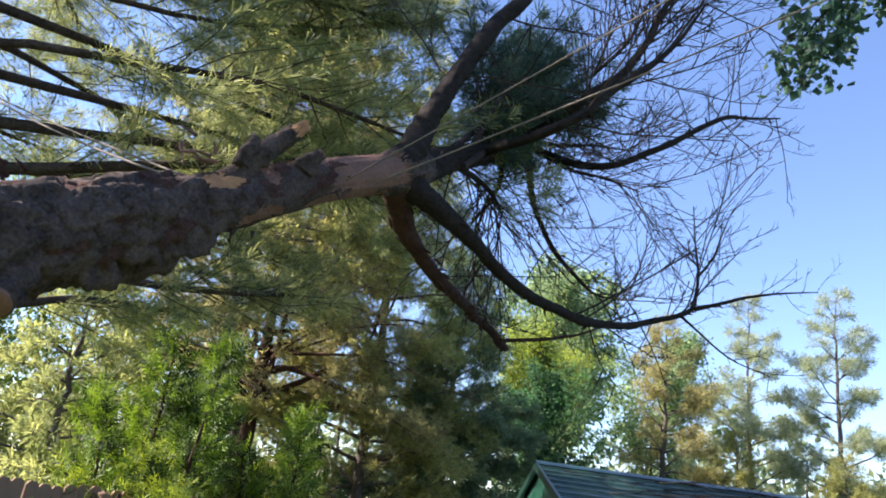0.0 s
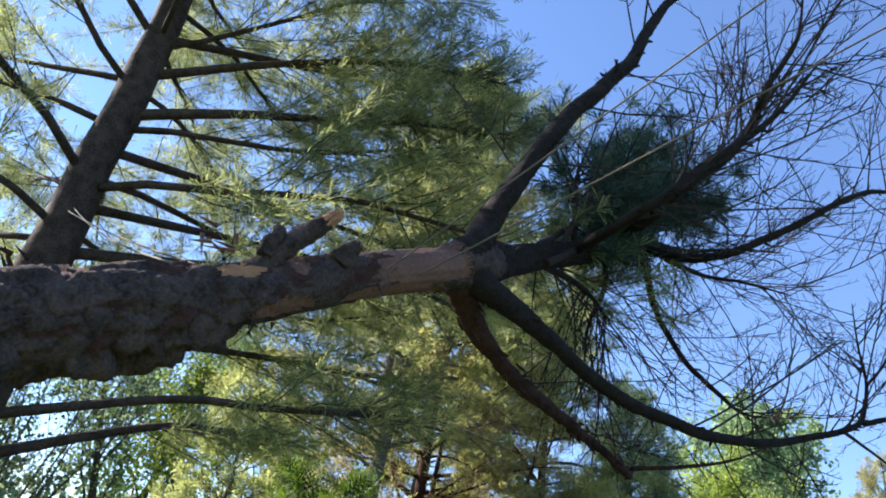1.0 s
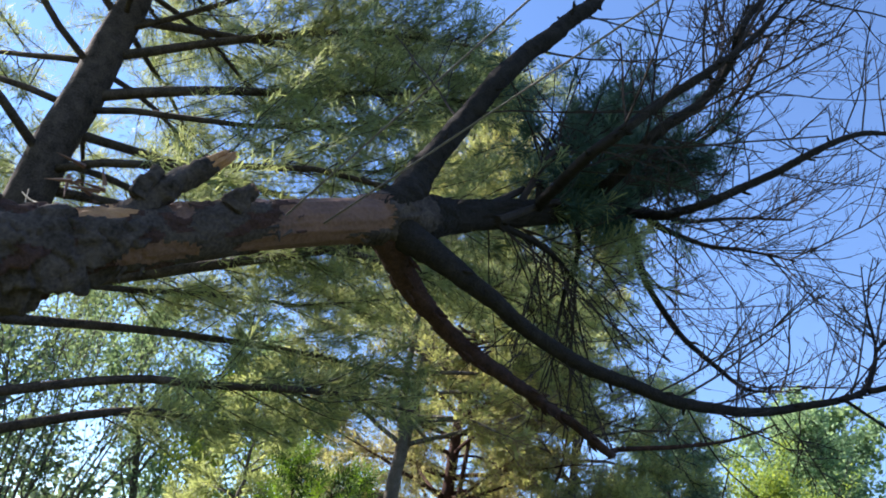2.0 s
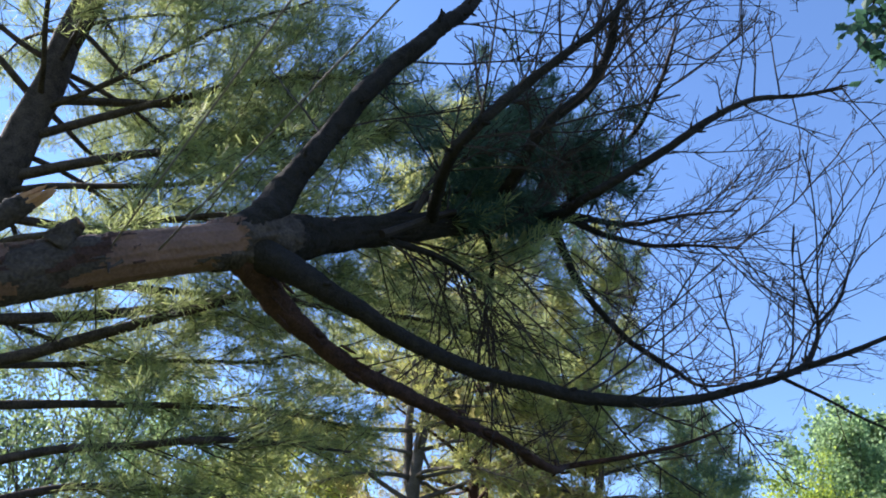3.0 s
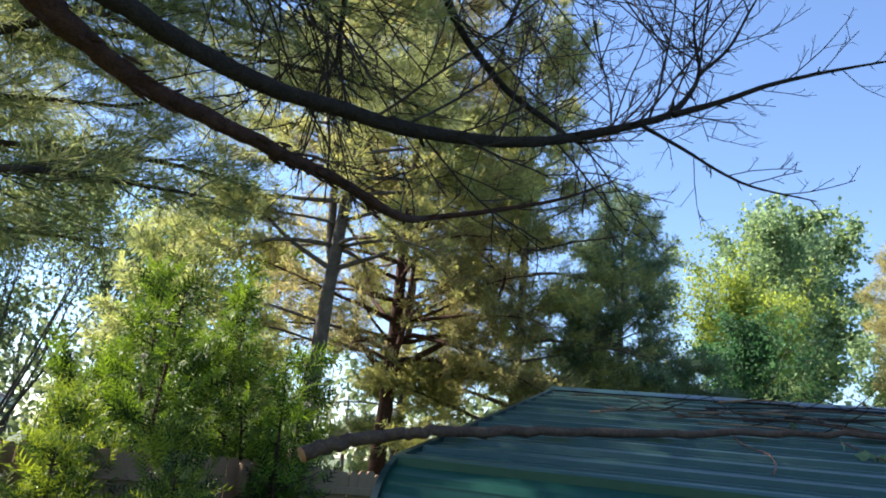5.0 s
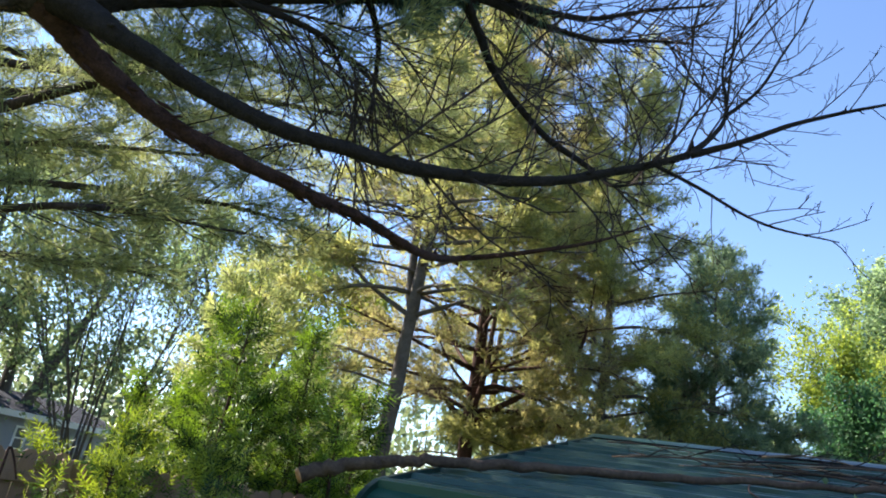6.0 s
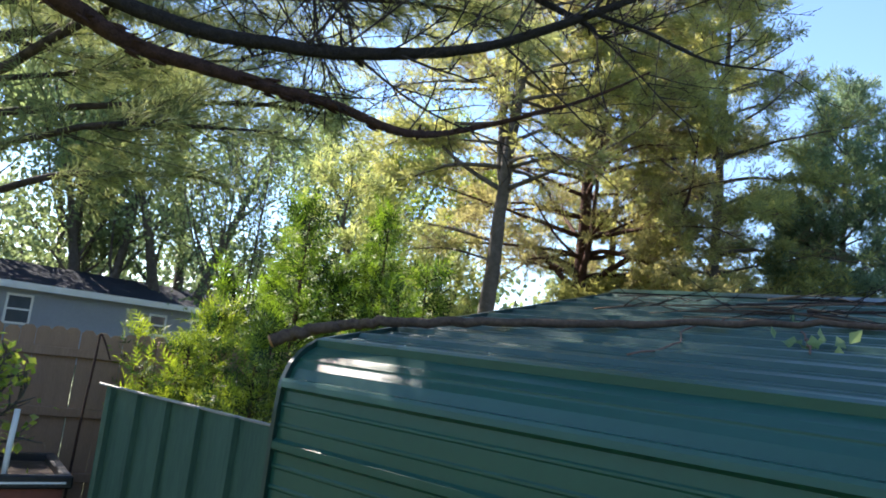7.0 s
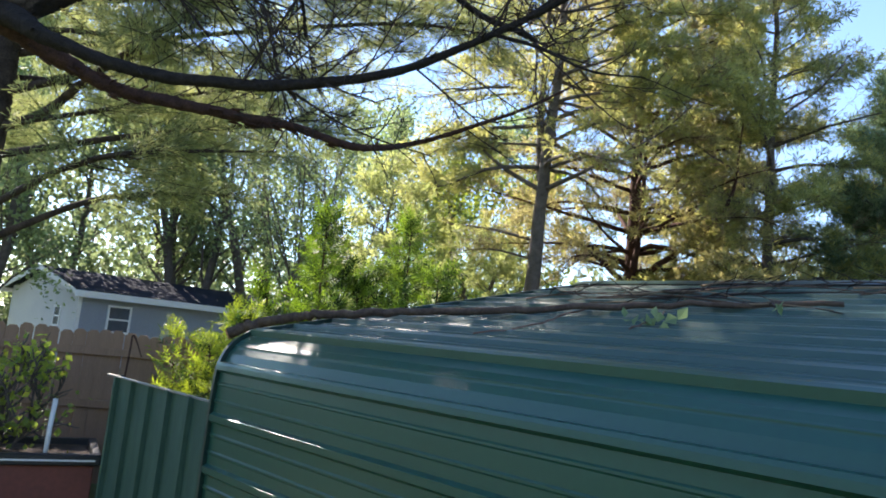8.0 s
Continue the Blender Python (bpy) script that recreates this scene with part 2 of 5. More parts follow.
def tufts(soup, rng, places, ways, length, needles=16, width=0.004, spread=0.9, hang=0.0, loose=0.06):
    """Tufts of needles: thin blades that fan out from one root round each way."""
    places, ways = np.asarray(places, float), np.asarray(ways, float)
    if not len(places):
        return
    n = len(places)
    ways = ways / (np.linalg.norm(ways, axis=1)[:, None] + 1e-9)
    d = ways[:, None] + spread * rng.standard_normal((n, needles, 3)) * 0.6 + np.array([0, 0, -hang])
    d /= np.linalg.norm(d, axis=2)[..., None]
    long = length * rng.uniform(0.6, 1.15, (n, needles, 1))
    side = np.cross(d, rng.standard_normal((n, needles, 3)))
    side /= np.linalg.norm(side, axis=2)[..., None] + 1e-9
    root = places + 0.3 * loose * length * rng.standard_normal((n, 3))
    tip = root[:, None] + d * long
    v = np.concatenate([root[:, None], (tip - side * width), (tip + side * width)], 1)
    k = np.arange(n)[:, None] * (1 + 2 * needles)
    m = np.arange(needles)[None, :]
    soup.add(v.reshape(-1, 3), np.stack([np.broadcast_to(k, (n, needles)), k + 1 + m, k + 1 + needles + m], -1).reshape(-1, 3))


def leaves(soup, rng, places, size, spread=0.0, droop=0.3):
    """Small folded leaves: two triangles each."""
    places = np.asarray(places, float)
    if not len(places):
        return
    n = len(places)
    d = rng.standard_normal((n, 3)) + (0, 0, -droop)
    d /= np.linalg.norm(d, axis=1)[:, None]
    side = np.cross(d, rng.standard_normal((n, 3)))
    side /= np.linalg.norm(side, axis=1)[:, None] + 1e-9
    up = np.cross(side, d)
    s = size * rng.uniform(0.6, 1.3, (n, 1))
    p = places + spread * rng.standard_normal((n, 3))
    v = np.stack([p, p + d * s * 0.5 + side * s * 0.38 + up * s * 0.1, p + d * s * 1.05, p + d * s * 0.5 - side * s * 0.38 + up * s * 0.1], 1).reshape(-1, 3)
    k = np.arange(n)[:, None] * 4
    soup.add(v, np.concatenate([k + [0, 1, 2], k + [0, 2, 3]]))


def along(pts, s):
    x = s * (len(pts) - 1)
    i = min(int(x), len(pts) - 2)
    return pts[i] + (pts[i + 1] - pts[i]) * (x - i), pts[i + 1] - pts[i]


# ---------------------------------------------------------------- ground
def make_ground():
    rng = np.random.default_rng(3)
    xs = np.concatenate([[-900, -300, -120], np.linspace(-60, 60, 61), [120, 300, 900]])
    v = [(x, y, 0.03 * noise.noise(Vector((x * 0.3, y * 0.3, 0))) if abs(x) < 60 and abs(y) < 60 else 0.0) for x in xs for y in xs]
    n = len(xs)
    f = [[i * n + j, (i + 1) * n + j, (i + 1) * n + j + 1, i * n + j + 1] for i in range(n - 1) for j in range(n - 1)]
    tagged(link_mesh("ground", v, f, GRASS, smooth=True), "mown backyard grass lawn reaching the neighbouring lots", "ground", kind="structure")


make_ground()

# ---------------------------------------------------------------- the metal shed
SHED_X0, SHED_X1, WALL_Y, RIDGE_Y = -4.22, 1.9, 2.125, 5.75
SLOPE = radians(12.4)
CORNERS = [(2.125, 0.0), (2.125, 1.40), (2.128, 1.56), (2.137, 1.68), (2.168, 1.765), (2.235, 1.845), (2.33, 1.90), (RIDGE_Y, 1.90 + (RIDGE_Y - 2.33) * math.tan(SLOPE))]
LENGTHS = [math.dist(a, b) for a, b in zip(CORNERS[:-1], CORNERS[1:])]
BEND_S, UPPER_S = sum(LENGTHS[:3]), sum(LENGTHS[:6])
SHED_S = sum(LENGTHS)
PITCH = 0.305
RIBS = [BEND_S - PITCH * k for k in range(5, 0, -1)] + [BEND_S, UPPER_S] + [UPPER_S + PITCH * k for k in range(1, 12) if UPPER_S + PITCH * k < SHED_S - 0.05]


def shed_point(s, off=0.0):
    """Place (y, z) at s metres up the side wall, round the bend and up the roof, off metres outward."""
    for (y0, z0), (y1, z1), ln in zip(CORNERS[:-1], CORNERS[1:], LENGTHS):
        if s <= ln + 1e-6 or (y1, z1) == CORNERS[-1]:
            u, dy, dz = s / ln, (y1 - y0) / ln, (z1 - z0) / ln
            return y0 + (y1 - y0) * u - off * dz, z0 + (z1 - z0) * u + off * dy
        s -= ln


def rib_height(s):
    """Height of the sheet's profile: tall ribs, and two low ones between each pair."""
    near = min(RIBS, key=lambda r: abs(r - s))
    d = s - near
    if abs(d) < 0.034:
        return (0.034 if near in (BEND_S, UPPER_S) else 0.024) * min(1.0, (0.034 - abs(d)) / 0.016)
    for m in ((UPPER_S - BEND_S) / 2, (BEND_S - UPPER_S) / 2) if BEND_S < s < UPPER_S else (PITCH / 3, -PITCH / 3):
        if abs(d - m) < 0.013:
            return 0.007 * min(1.0, (0.013 - abs(d - m)) / 0.008)
    return 0.0


def make_shed():
    shed = thing("metal_shed", (SHED_X0, WALL_Y, 0), "green painted ribbed steel carport shed strewn with twigs", "shed")
    o = np.array([SHED_X0, WALL_Y, 0])
    total = SHED_S
    mirror = lambda y: 2 * RIDGE_Y - y
    third = PITCH / 3
    marks = sorted({round(r + e, 4) for r in RIBS for e in (-0.034, 0.134, 0.142, 0.147, 0.152, 0.160, -0.018, 0.018, 0.034, 0.0, third - 0.013, third - 0.005, third + 0.005, third + 0.013, -third - 0.013, -third - 0.005, -third + 0.005, -third + 0.013, 0.07, -0.07)} | {round(sum(LENGTHS[:k]), 4) for k in range(1, 7)})
    cuts = [RIBS[k] + 0.034 for k in (2, 5, 6, 9, 12, 15) if k < len(RIBS)]
    edges = [0.0] + [c for c in cuts if c < total - 0.2] + [total]
    xs = np.linspace(SHED_X0, SHED_X1, 15)
    for far in (False, True):
        for k, (a, b) in enumerate(zip(edges[:-1], edges[1:])):
            ss = [a] + [s for s in marks if a + 0.004 < s < b - 0.004] + [b + 0.0]
            v, f = [], []
            for x in xs:
                for s in ss:
                    wave = 0.004 * noise.noise(Vector((x * 1.3, s * 2.1, 4.0)))
                    y, z = shed_point(s, rib_height(s) + wave + (0.003 if k % 2 else 0.0))
                    v.append((x - o[0], (mirror(y) if far else y) - o[1], z))
            n = len(ss)
            f = [[i * n + j, (i + 1) * n + j, (i + 1) * n + j + 1, i * n + j + 1][:: -1 if far else 1] for i in range(len(xs) - 1) for j in range(n - 1)]
            link_mesh("wall_panel" if b < BEND_S + 0.1 else "roof_panel", v, f, METAL if b < UPPER_S + 0.1 else METAL_ROOF, shed)
    # edge trim round both ends, following the profile
    for x, w in ((SHED_X0, -0.03), (SHED_X1, 0.03)):
        ss = [0.0, 0.7, LENGTHS[0], *np.linspace(BEND_S - 0.15, UPPER_S + 0.08, 14), UPPER_S + 1.2, total]
        for far in (False, True):
            sec = [(0.0, 0.03), (w, 0.03), (w, -0.06), (0.0, -0.06)]
            v = []
            for s in ss:
                for dx, off in sec:
                    y, z = shed_point(s, off)
                    v.append((x + dx - o[0], (mirror(y) if far else y) - o[1], z))
            f = [[i * 4 + j, (i + 1) * 4 + j, (i + 1) * 4 + (j + 1) % 4, i * 4 + (j + 1) % 4] for i in range(len(ss) - 1) for j in range(4)]
            link_mesh("edge_trim", v, f, METAL_TRIM, shed, "dark green edge trim")
    # ridge cap
    v, f = [], []
    for x in (SHED_X0 - 0.03, SHED_X1 + 0.03):
        for dy, dz in ((-0.16, -0.005), (-0.10, 0.018), (0, 0.045), (0.10, 0.018), (0.16, -0.005)):
            v.append((x - o[0], RIDGE_Y + dy - o[1], shed_point(total, 0.02)[1] + dz - 0.012))
    f = [[j, j + 5, j + 6, j + 1] for j in range(4)]
    link_mesh("ridge_cap", v, f, METAL_TRIM, shed)
    # end walls
    for x in (SHED_X0 + 0.05, SHED_X1 - 0.05):
        ss = np.linspace(0, total, 40)
        prof = [shed_point(s, -0.02) for s in ss] + [(mirror(y), z) for y, z in [shed_point(s, -0.02) for s in ss[::-1]][1:]]
        v = [(x + d - o[0], y - o[1], z) for d in (0.0, 0.02) for y, z in prof]
        n = len(prof)
        f = [list(range(n)), list(range(2 * n - 1, n - 1, -1))] + [[i, n + i, n + (i + 1) % n, (i + 1) % n] for i in range(n)]
        link_mesh("end_wall", v, f, METAL, shed)
    return shed


make_shed()


def make_screen_panel():
    """The upright ribbed panel that stands on from the shed's corner."""
    x0, x1, top = -6.21, -4.28, 1.455
    ob = thing("steel_panel", (x0, 2.2, 0), "upright green ribbed steel sheet panel beside the shed", "panel")
    xs, pitch = [0.0], 0.37
    k = 0
    for c in np.arange(0.12, x1 - x0, pitch):
        xs += [c - 0.03, c - 0.022, c + 0.022, c + 0.03]
    xs += [x1 - x0]
    v = []
    for z in (0.0, 0.5, 1.0, top):
        for x in xs:
            d = (x - 0.12) / pitch
            d = (d - round(d)) * pitch
            h = 0.034 if abs(d) < 0.025 else 0.0
            yy = -0.055 * x / (x1 - x0)
            v.append((x, yy - h + 0.008 * noise.noise(Vector((x * 2, z * 2, 7))), z))
    n = len(xs)
    f = [[i * n + j, i * n + j + 1, (i + 1) * n + j + 1, (i + 1) * n + j] for i in range(3) for j in range(n - 1)]
    sheet = link_mesh("sheet", v, f, METAL_WORN, ob)
    sol = sheet.modifiers.new("thick", "SOLIDIFY")
    sol.thickness = 0.004
    # Sunlight along the panel's top is put into this trim's pale colour.
    part("top_trim", box_bm((-0.005, -0.060, top - 0.006), (x1 - x0, -0.035, top + 0.008), 0.003), SUNLIT_EDGE, ob, "top edge with sunlight put into its pale colour")
    for x in (0.03, x1 - x0 - 0.04):
        part("post", box_bm((x - 0.02, 0.02, 0), (x + 0.02, 0.06, top), 0.004), METAL_TRIM, ob)


make_screen_panel()


# ---------------------------------------------------------------- fence and house
FENCE_A, FENCE_YAW, FENCE_H = (-9.07, 2.92), 66.0, 1.74


def make_fence():
    c, s = math.cos(radians(FENCE_YAW)), math.sin(radians(FENCE_YAW))
    lo, hi = -6.5, 13.0
    fence = thing("board_fence", (FENCE_A[0], FENCE_A[1], 0), "weathered brown wooden board privacy fence with rails", "fence")
    fence.rotation_euler = (0, 0, radians(FENCE_YAW))
    rng = np.random.default_rng(8)
    x, shared = lo, []
    for k in range(4):
        bm = bmesh.new()
        w, h = 0.136, FENCE_H + 0.012 * (k - 1.5)
        prof = [(0, 0), (w, 0), (w, h - 0.035), (w - 0.035, h), (0.035, h), (0, h - 0.035)]
        a = [bm.verts.new((px, 0, pz)) for px, pz in prof]
        b = [bm.verts.new((px, 0.018, pz)) for px, pz in prof]
        bm.faces.new(a)
        bm.faces.new(b[::-1])
        for i in range(6):
            bm.faces.new((a[i], b[i], b[(i + 1) % 6], a[(i + 1) % 6]))
        bmesh.ops.recalc_face_normals(bm, faces=bm.faces[:])
        me = bpy.data.meshes.new("board")
        bm.to_mesh(me)
        bm.free()
        me.materials.append(FENCE)
        shared.append(me)
    i = 0
    while x < hi:
        ob = new("board", shared[int(rng.integers(4))])
        ob.parent = fence
        ob.location = (x, 0.004 * rng.standard_normal(), 0)
        ob.rotation_euler = (0, 0.004 * rng.standard_normal(), 0)
        x += 0.139
        i += 1
    for z in (0.22, 0.86, FENCE_H - 0.28):
        part("rail", box_bm((lo, -0.045, z), (hi, -0.008, z + 0.09), 0.006), FENCE, fence)
    for px in np.arange(lo + 0.4, hi, 2.4):
        part("post", box_bm((px - 0.045, -0.14, 0), (px + 0.045, -0.05, FENCE_H - 0.03), 0.008), FENCE, fence)


make_fence()


def make_house():
    """The neighbour's low house beyond the fence: x along the eaves, y to the back."""
    L, W, H, RISE, OH = 14.0, 6.2, 2.74, 0.80, 0.35
    house = thing("house", (-28.9, 8.45, 0), "neighbouring grey sided house with dark shingle roof", "house")
    house.rotation_euler = (0, 0, radians(98))
    part("front_wall", box_bm((0, -0.0, 0), (L, 0.15, H)), SIDING_SHADED, house)
    part("back_wall", box_bm((0, W - 0.15, 0), (L, W, H)), SIDING_SHADED, house)
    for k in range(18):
        part("siding_board", box_bm((0.02, -0.014, 0.15 + k * 0.132), (L, 0.0, 0.15 + k * 0.132 + 0.12)), SIDING_SHADED, house)
    for x in (0.0, L - 0.15):
        bm = bmesh.new()
        prof = [(0.16, 0), (W - 0.16, 0), (W - 0.16, H), (W / 2, H + RISE), (0.16, H)]
        a = [bm.verts.new((x, y, z)) for y, z in prof]
        b = [bm.verts.new((x + 0.15, y, z)) for y, z in prof]
        bm.faces.new(a[::-1])
        bm.faces.new(b)
        for i in range(5):
            bm.faces.new((a[i], a[(i + 1) % 5], b[(i + 1) % 5], b[i]))
        bmesh.ops.recalc_face_normals(bm, faces=bm.faces[:])
        part("gable_wall", bm, SIDING_LIT, house, "gable end siding with light put into its colour")
    for k in range(26):
        z = 0.15 + 0.135 * k
        inset = 0.05 if z < H else 0.05 + (z + 0.14 - H) / RISE * W / 2
        if inset < W / 2 - 0.1:
            part("gable_board", box_bm((-0.016, inset, z), (0.0, W - inset, z + 0.122)), SIDING_LIT, house)
    th = math.atan2(RISE, W / 2)
    for sgn in (0, 1):
        ln = (W / 2 + OH) / math.cos(th)

        def pt(x, d, up):
            y = -OH + d * math.cos(th)
            return (x, y if not sgn else W - y, H - OH * math.tan(th) + d * math.sin(th) + up + 0.10)

        def slab(d0, d1, up0, up1, low):
            bm = bmesh.new()
            q = [bm.verts.new(pt(x, d, up)) for d, up in ((d0, up0), (d1, up1), (d1, low), (d0, low)) for x in (-OH, L + OH)]
            for fc in ((0, 1, 3, 2), (2, 3, 5, 4), (4, 5, 7, 6), (6, 7, 1, 0), (0, 2, 4, 6), (1, 7, 5, 3)):
                bm.faces.new([q[i] for i in fc])
            bmesh.ops.recalc_face_normals(bm, faces=bm.faces[:])
            return bm

        deck = part("roof", slab(0, ln, 0.0, 0.0, -0.06), SHINGLE, house, "dark asphalt shingle roof slope")
        rows = 14
        for r in range(rows):
            part("shingle_course", slab(ln * r / rows, ln * (r + 1) / rows - 0.002, 0.014, 0.008, 0.003), SHINGLE, deck)
        ys = (-OH - 0.03, -OH) if not sgn else (W + OH, W + OH + 0.03)
        part("eave_trim", box_bm((-OH, ys[0], H - 0.22), (L + OH, ys[1], H + 0.02)), WHITE, house, "white fascia board")
        for x in (-OH - 0.03, L + OH):
            bm = bmesh.new()
            q = []
            for xx in (x, x + 0.03):
                for d, up in ((0, -0.12), (0, 0.06), (ln, 0.06), (ln, -0.12)):
                    y = -OH + d * math.cos(th)
                    z = H - OH * math.tan(th) + d * math.sin(th) + up + 0.08
                    q.append(bm.verts.new((xx, y if not sgn else W - y, z)))
            for fc in ((0, 1, 2, 3), (7, 6, 5, 4), (0, 4, 5, 1), (1, 5, 6, 2), (2, 6, 7, 3), (3, 7, 4, 0)):
                bm.faces.new([q[i] for i in fc])
            bmesh.ops.recalc_face_normals(bm, faces=bm.faces[:])
            part("rake_trim", bm, WHITE, house)
    part("corner_trim", box_bm((-0.03, -0.03, 0), (0.10, 0.0, H)), WHITE, house)
    def window(x0, x1, z0, z1, gable=False):
        mk = (lambda a, b: ((a[0], -0.05 + a[1], a[2]), (b[0], -0.05 + b[1], b[2]))) if not gable else (lambda a, b: ((-0.05 + a[1], a[0], a[2]), (-0.05 + b[1], b[0], b[2])))
        fr = part("window", box_bm(*mk((x0 + 0.05, 0.02, z0 + 0.05), (x1 - 0.05, 0.06, z1 - 0.05))), GLASS, house, "dark window with white frame")
        for a, b in (((x0, 0.0, z0), (x0 + 0.08, 0.05, z1)), ((x1 - 0.08, 0.0, z0), (x1, 0.05, z1)), ((x0 + 0.08, 0.0, z1 - 0.08), (x1 - 0.08, 0.05, z1)), ((x0 + 0.08, 0.0, z0), (x1 - 0.08, 0.05, z0 + 0.08)), ((x0 + 0.08, 0.006, (z0 + z1) / 2 - 0.03), (x1 - 0.08, 0.045, (z0 + z1) / 2 + 0.03))):
            part("frame", box_bm(*mk(a, b)), WHITE, fr)
    window(1.1, 2.05, 1.28, 2.34)
    window(6.9, 7.75, 1.35, 2.25)
    window(9.0, 9.6, 1.35, 2.25)
    window(1.3, 1.9, 1.35, 2.15, True)


make_house()


# ---------------------------------------------------------------- the leaning pine
def under(ob, tree):
    """Makes ob, whose mesh lies in world places, a part of a tree."""
    if ob is not None:
        ob.parent = tree
        ob.matrix_parent_inverse = Matrix.Translation(-tree.location)
    return ob


def limb_of(tree, name, points, mat, label="", n=40, sides=16, seed=1, relief=0.15):
    """A limb through control points (x, y, z, radius), with flaking bark, knots and short dead spurs."""
    rng = np.random.default_rng(seed)
    c = spline(points, n)
    way_on = np.concatenate([[0], np.cumsum(np.linalg.norm(np.diff(c[:, :3], axis=0), axis=1))])
    slow = np.stack([[noise.noise(Vector((way_on[i] * 2.6, seed * 3.1, k * 7.7))) for k in range(3)] for i in range(n)])
    c[:, :3] += 0.45 * slow * c[:, 3:]
    pts, radii = c[:, :3], np.maximum(c[:, 3], 0.002)
    way = np.gradient(pts, axis=0)
    way /= np.linalg.norm(way, axis=1)[:, None] + 1e-9
    u = np.zeros((n, 3))
    last = np.cross(way[0], (0.31, 0.22, 0.92))
    for i in range(n):
        last = last - (last @ way[i]) * way[i]
        last /= np.linalg.norm(last)
        u[i] = last
    w = np.cross(way, u)
    run = np.concatenate([[0], np.cumsum(np.linalg.norm(np.diff(pts, axis=0), axis=1))])
    swell = [1 + 0.07 * max(0.0, noise.noise(Vector((run[i] * 4.5, seed, 2.0)))) for i in range(n)]
    verts = []
    for i in range(n):
        for j in range(sides):
            a = 2 * math.pi * j / sides
            x, y, q = math.cos(a) * 1.7, math.sin(a) * 1.7, run[i] * 20
            plate = noise.cell(Vector((x * 1.3 + 5 + 0.4 * noise.noise(Vector((x, y, q))), y * 1.3 + 5, q * 0.55 + seed)))
            bump = noise.noise(Vector((x, y, q + seed * 5))) + 0.6 * noise.noise(Vector((x * 2.3, y * 2.3, q * 2.5)))
            h = relief * (0.5 * plate + 0.55 * bump)
            verts.append(pts[i] + (math.cos(a) * u[i] + math.sin(a) * w[i]) * radii[i] * swell[i] * (1 + h))
    verts += [pts[0], pts[-1]]
    faces = []
    for i in range(n - 1):
        for j in range(sides):
            k = (j + 1) % sides
            faces.append([i * sides + j, i * sides + k, (i + 1) * sides + k, (i + 1) * sides + j])
    for j in range(sides):
        k, e = (j + 1) % sides, (n - 1) * sides
        faces.append([n * sides, k, j])
        faces.append([n * sides + 1, e + j, e + k])
    s = Soup()
    s.v.append(np.array(verts))
    s.f, s.n = faces, len(verts)
    for k in range(int(run[-1] * 5)):
        i = int(rng.integers(n // 8, n - 2))
        d = side_way(rng, way[i], rng.uniform(0.6, 1.3))
        ln = rng.uniform(0.02, 0.07) + 0.3 * radii[i]
        p = pts[i] + d * radii[i] * 0.7
        r = min(0.35 * radii[i], rng.uniform(0.006, 0.014))
        tube(s, np.array([p, p + d * ln * 0.6, p + d * ln + way[i] * 0.01]), np.array([r * 1.5, r, r * 0.6]), 6)
    return under(s.link(name, mat, None, label), tree), pts


def bare_twigs(limb, curve, seed, lo, hi, count, length, radius, depth=2, kids=5, lift=0.012, up=0.35, spread=0.9, bias=(0, 0, 0)):
    rng = np.random.default_rng(seed)
    s = Soup()
    for k in range(count):
        u = lo + (hi - lo) * (k + rng.random()) / count
        p, w = along(curve, u)
        d = side_way(rng, w, spread * rng.uniform(0.65, 1.2), up) + np.asarray(bias)
        twig_spray(s, rng, p, d, length * rng.uniform(0.5, 1.6), radius * 1.05 * rng.uniform(0.7, 1.2), depth, kids, lift, 0.06, 0.75)
    ob = s.link("twig_mass", TWIG, None, "fine bare dead twigs", smooth=False)
    ob.parent = limb
    tagged(ob, kind="stuff")


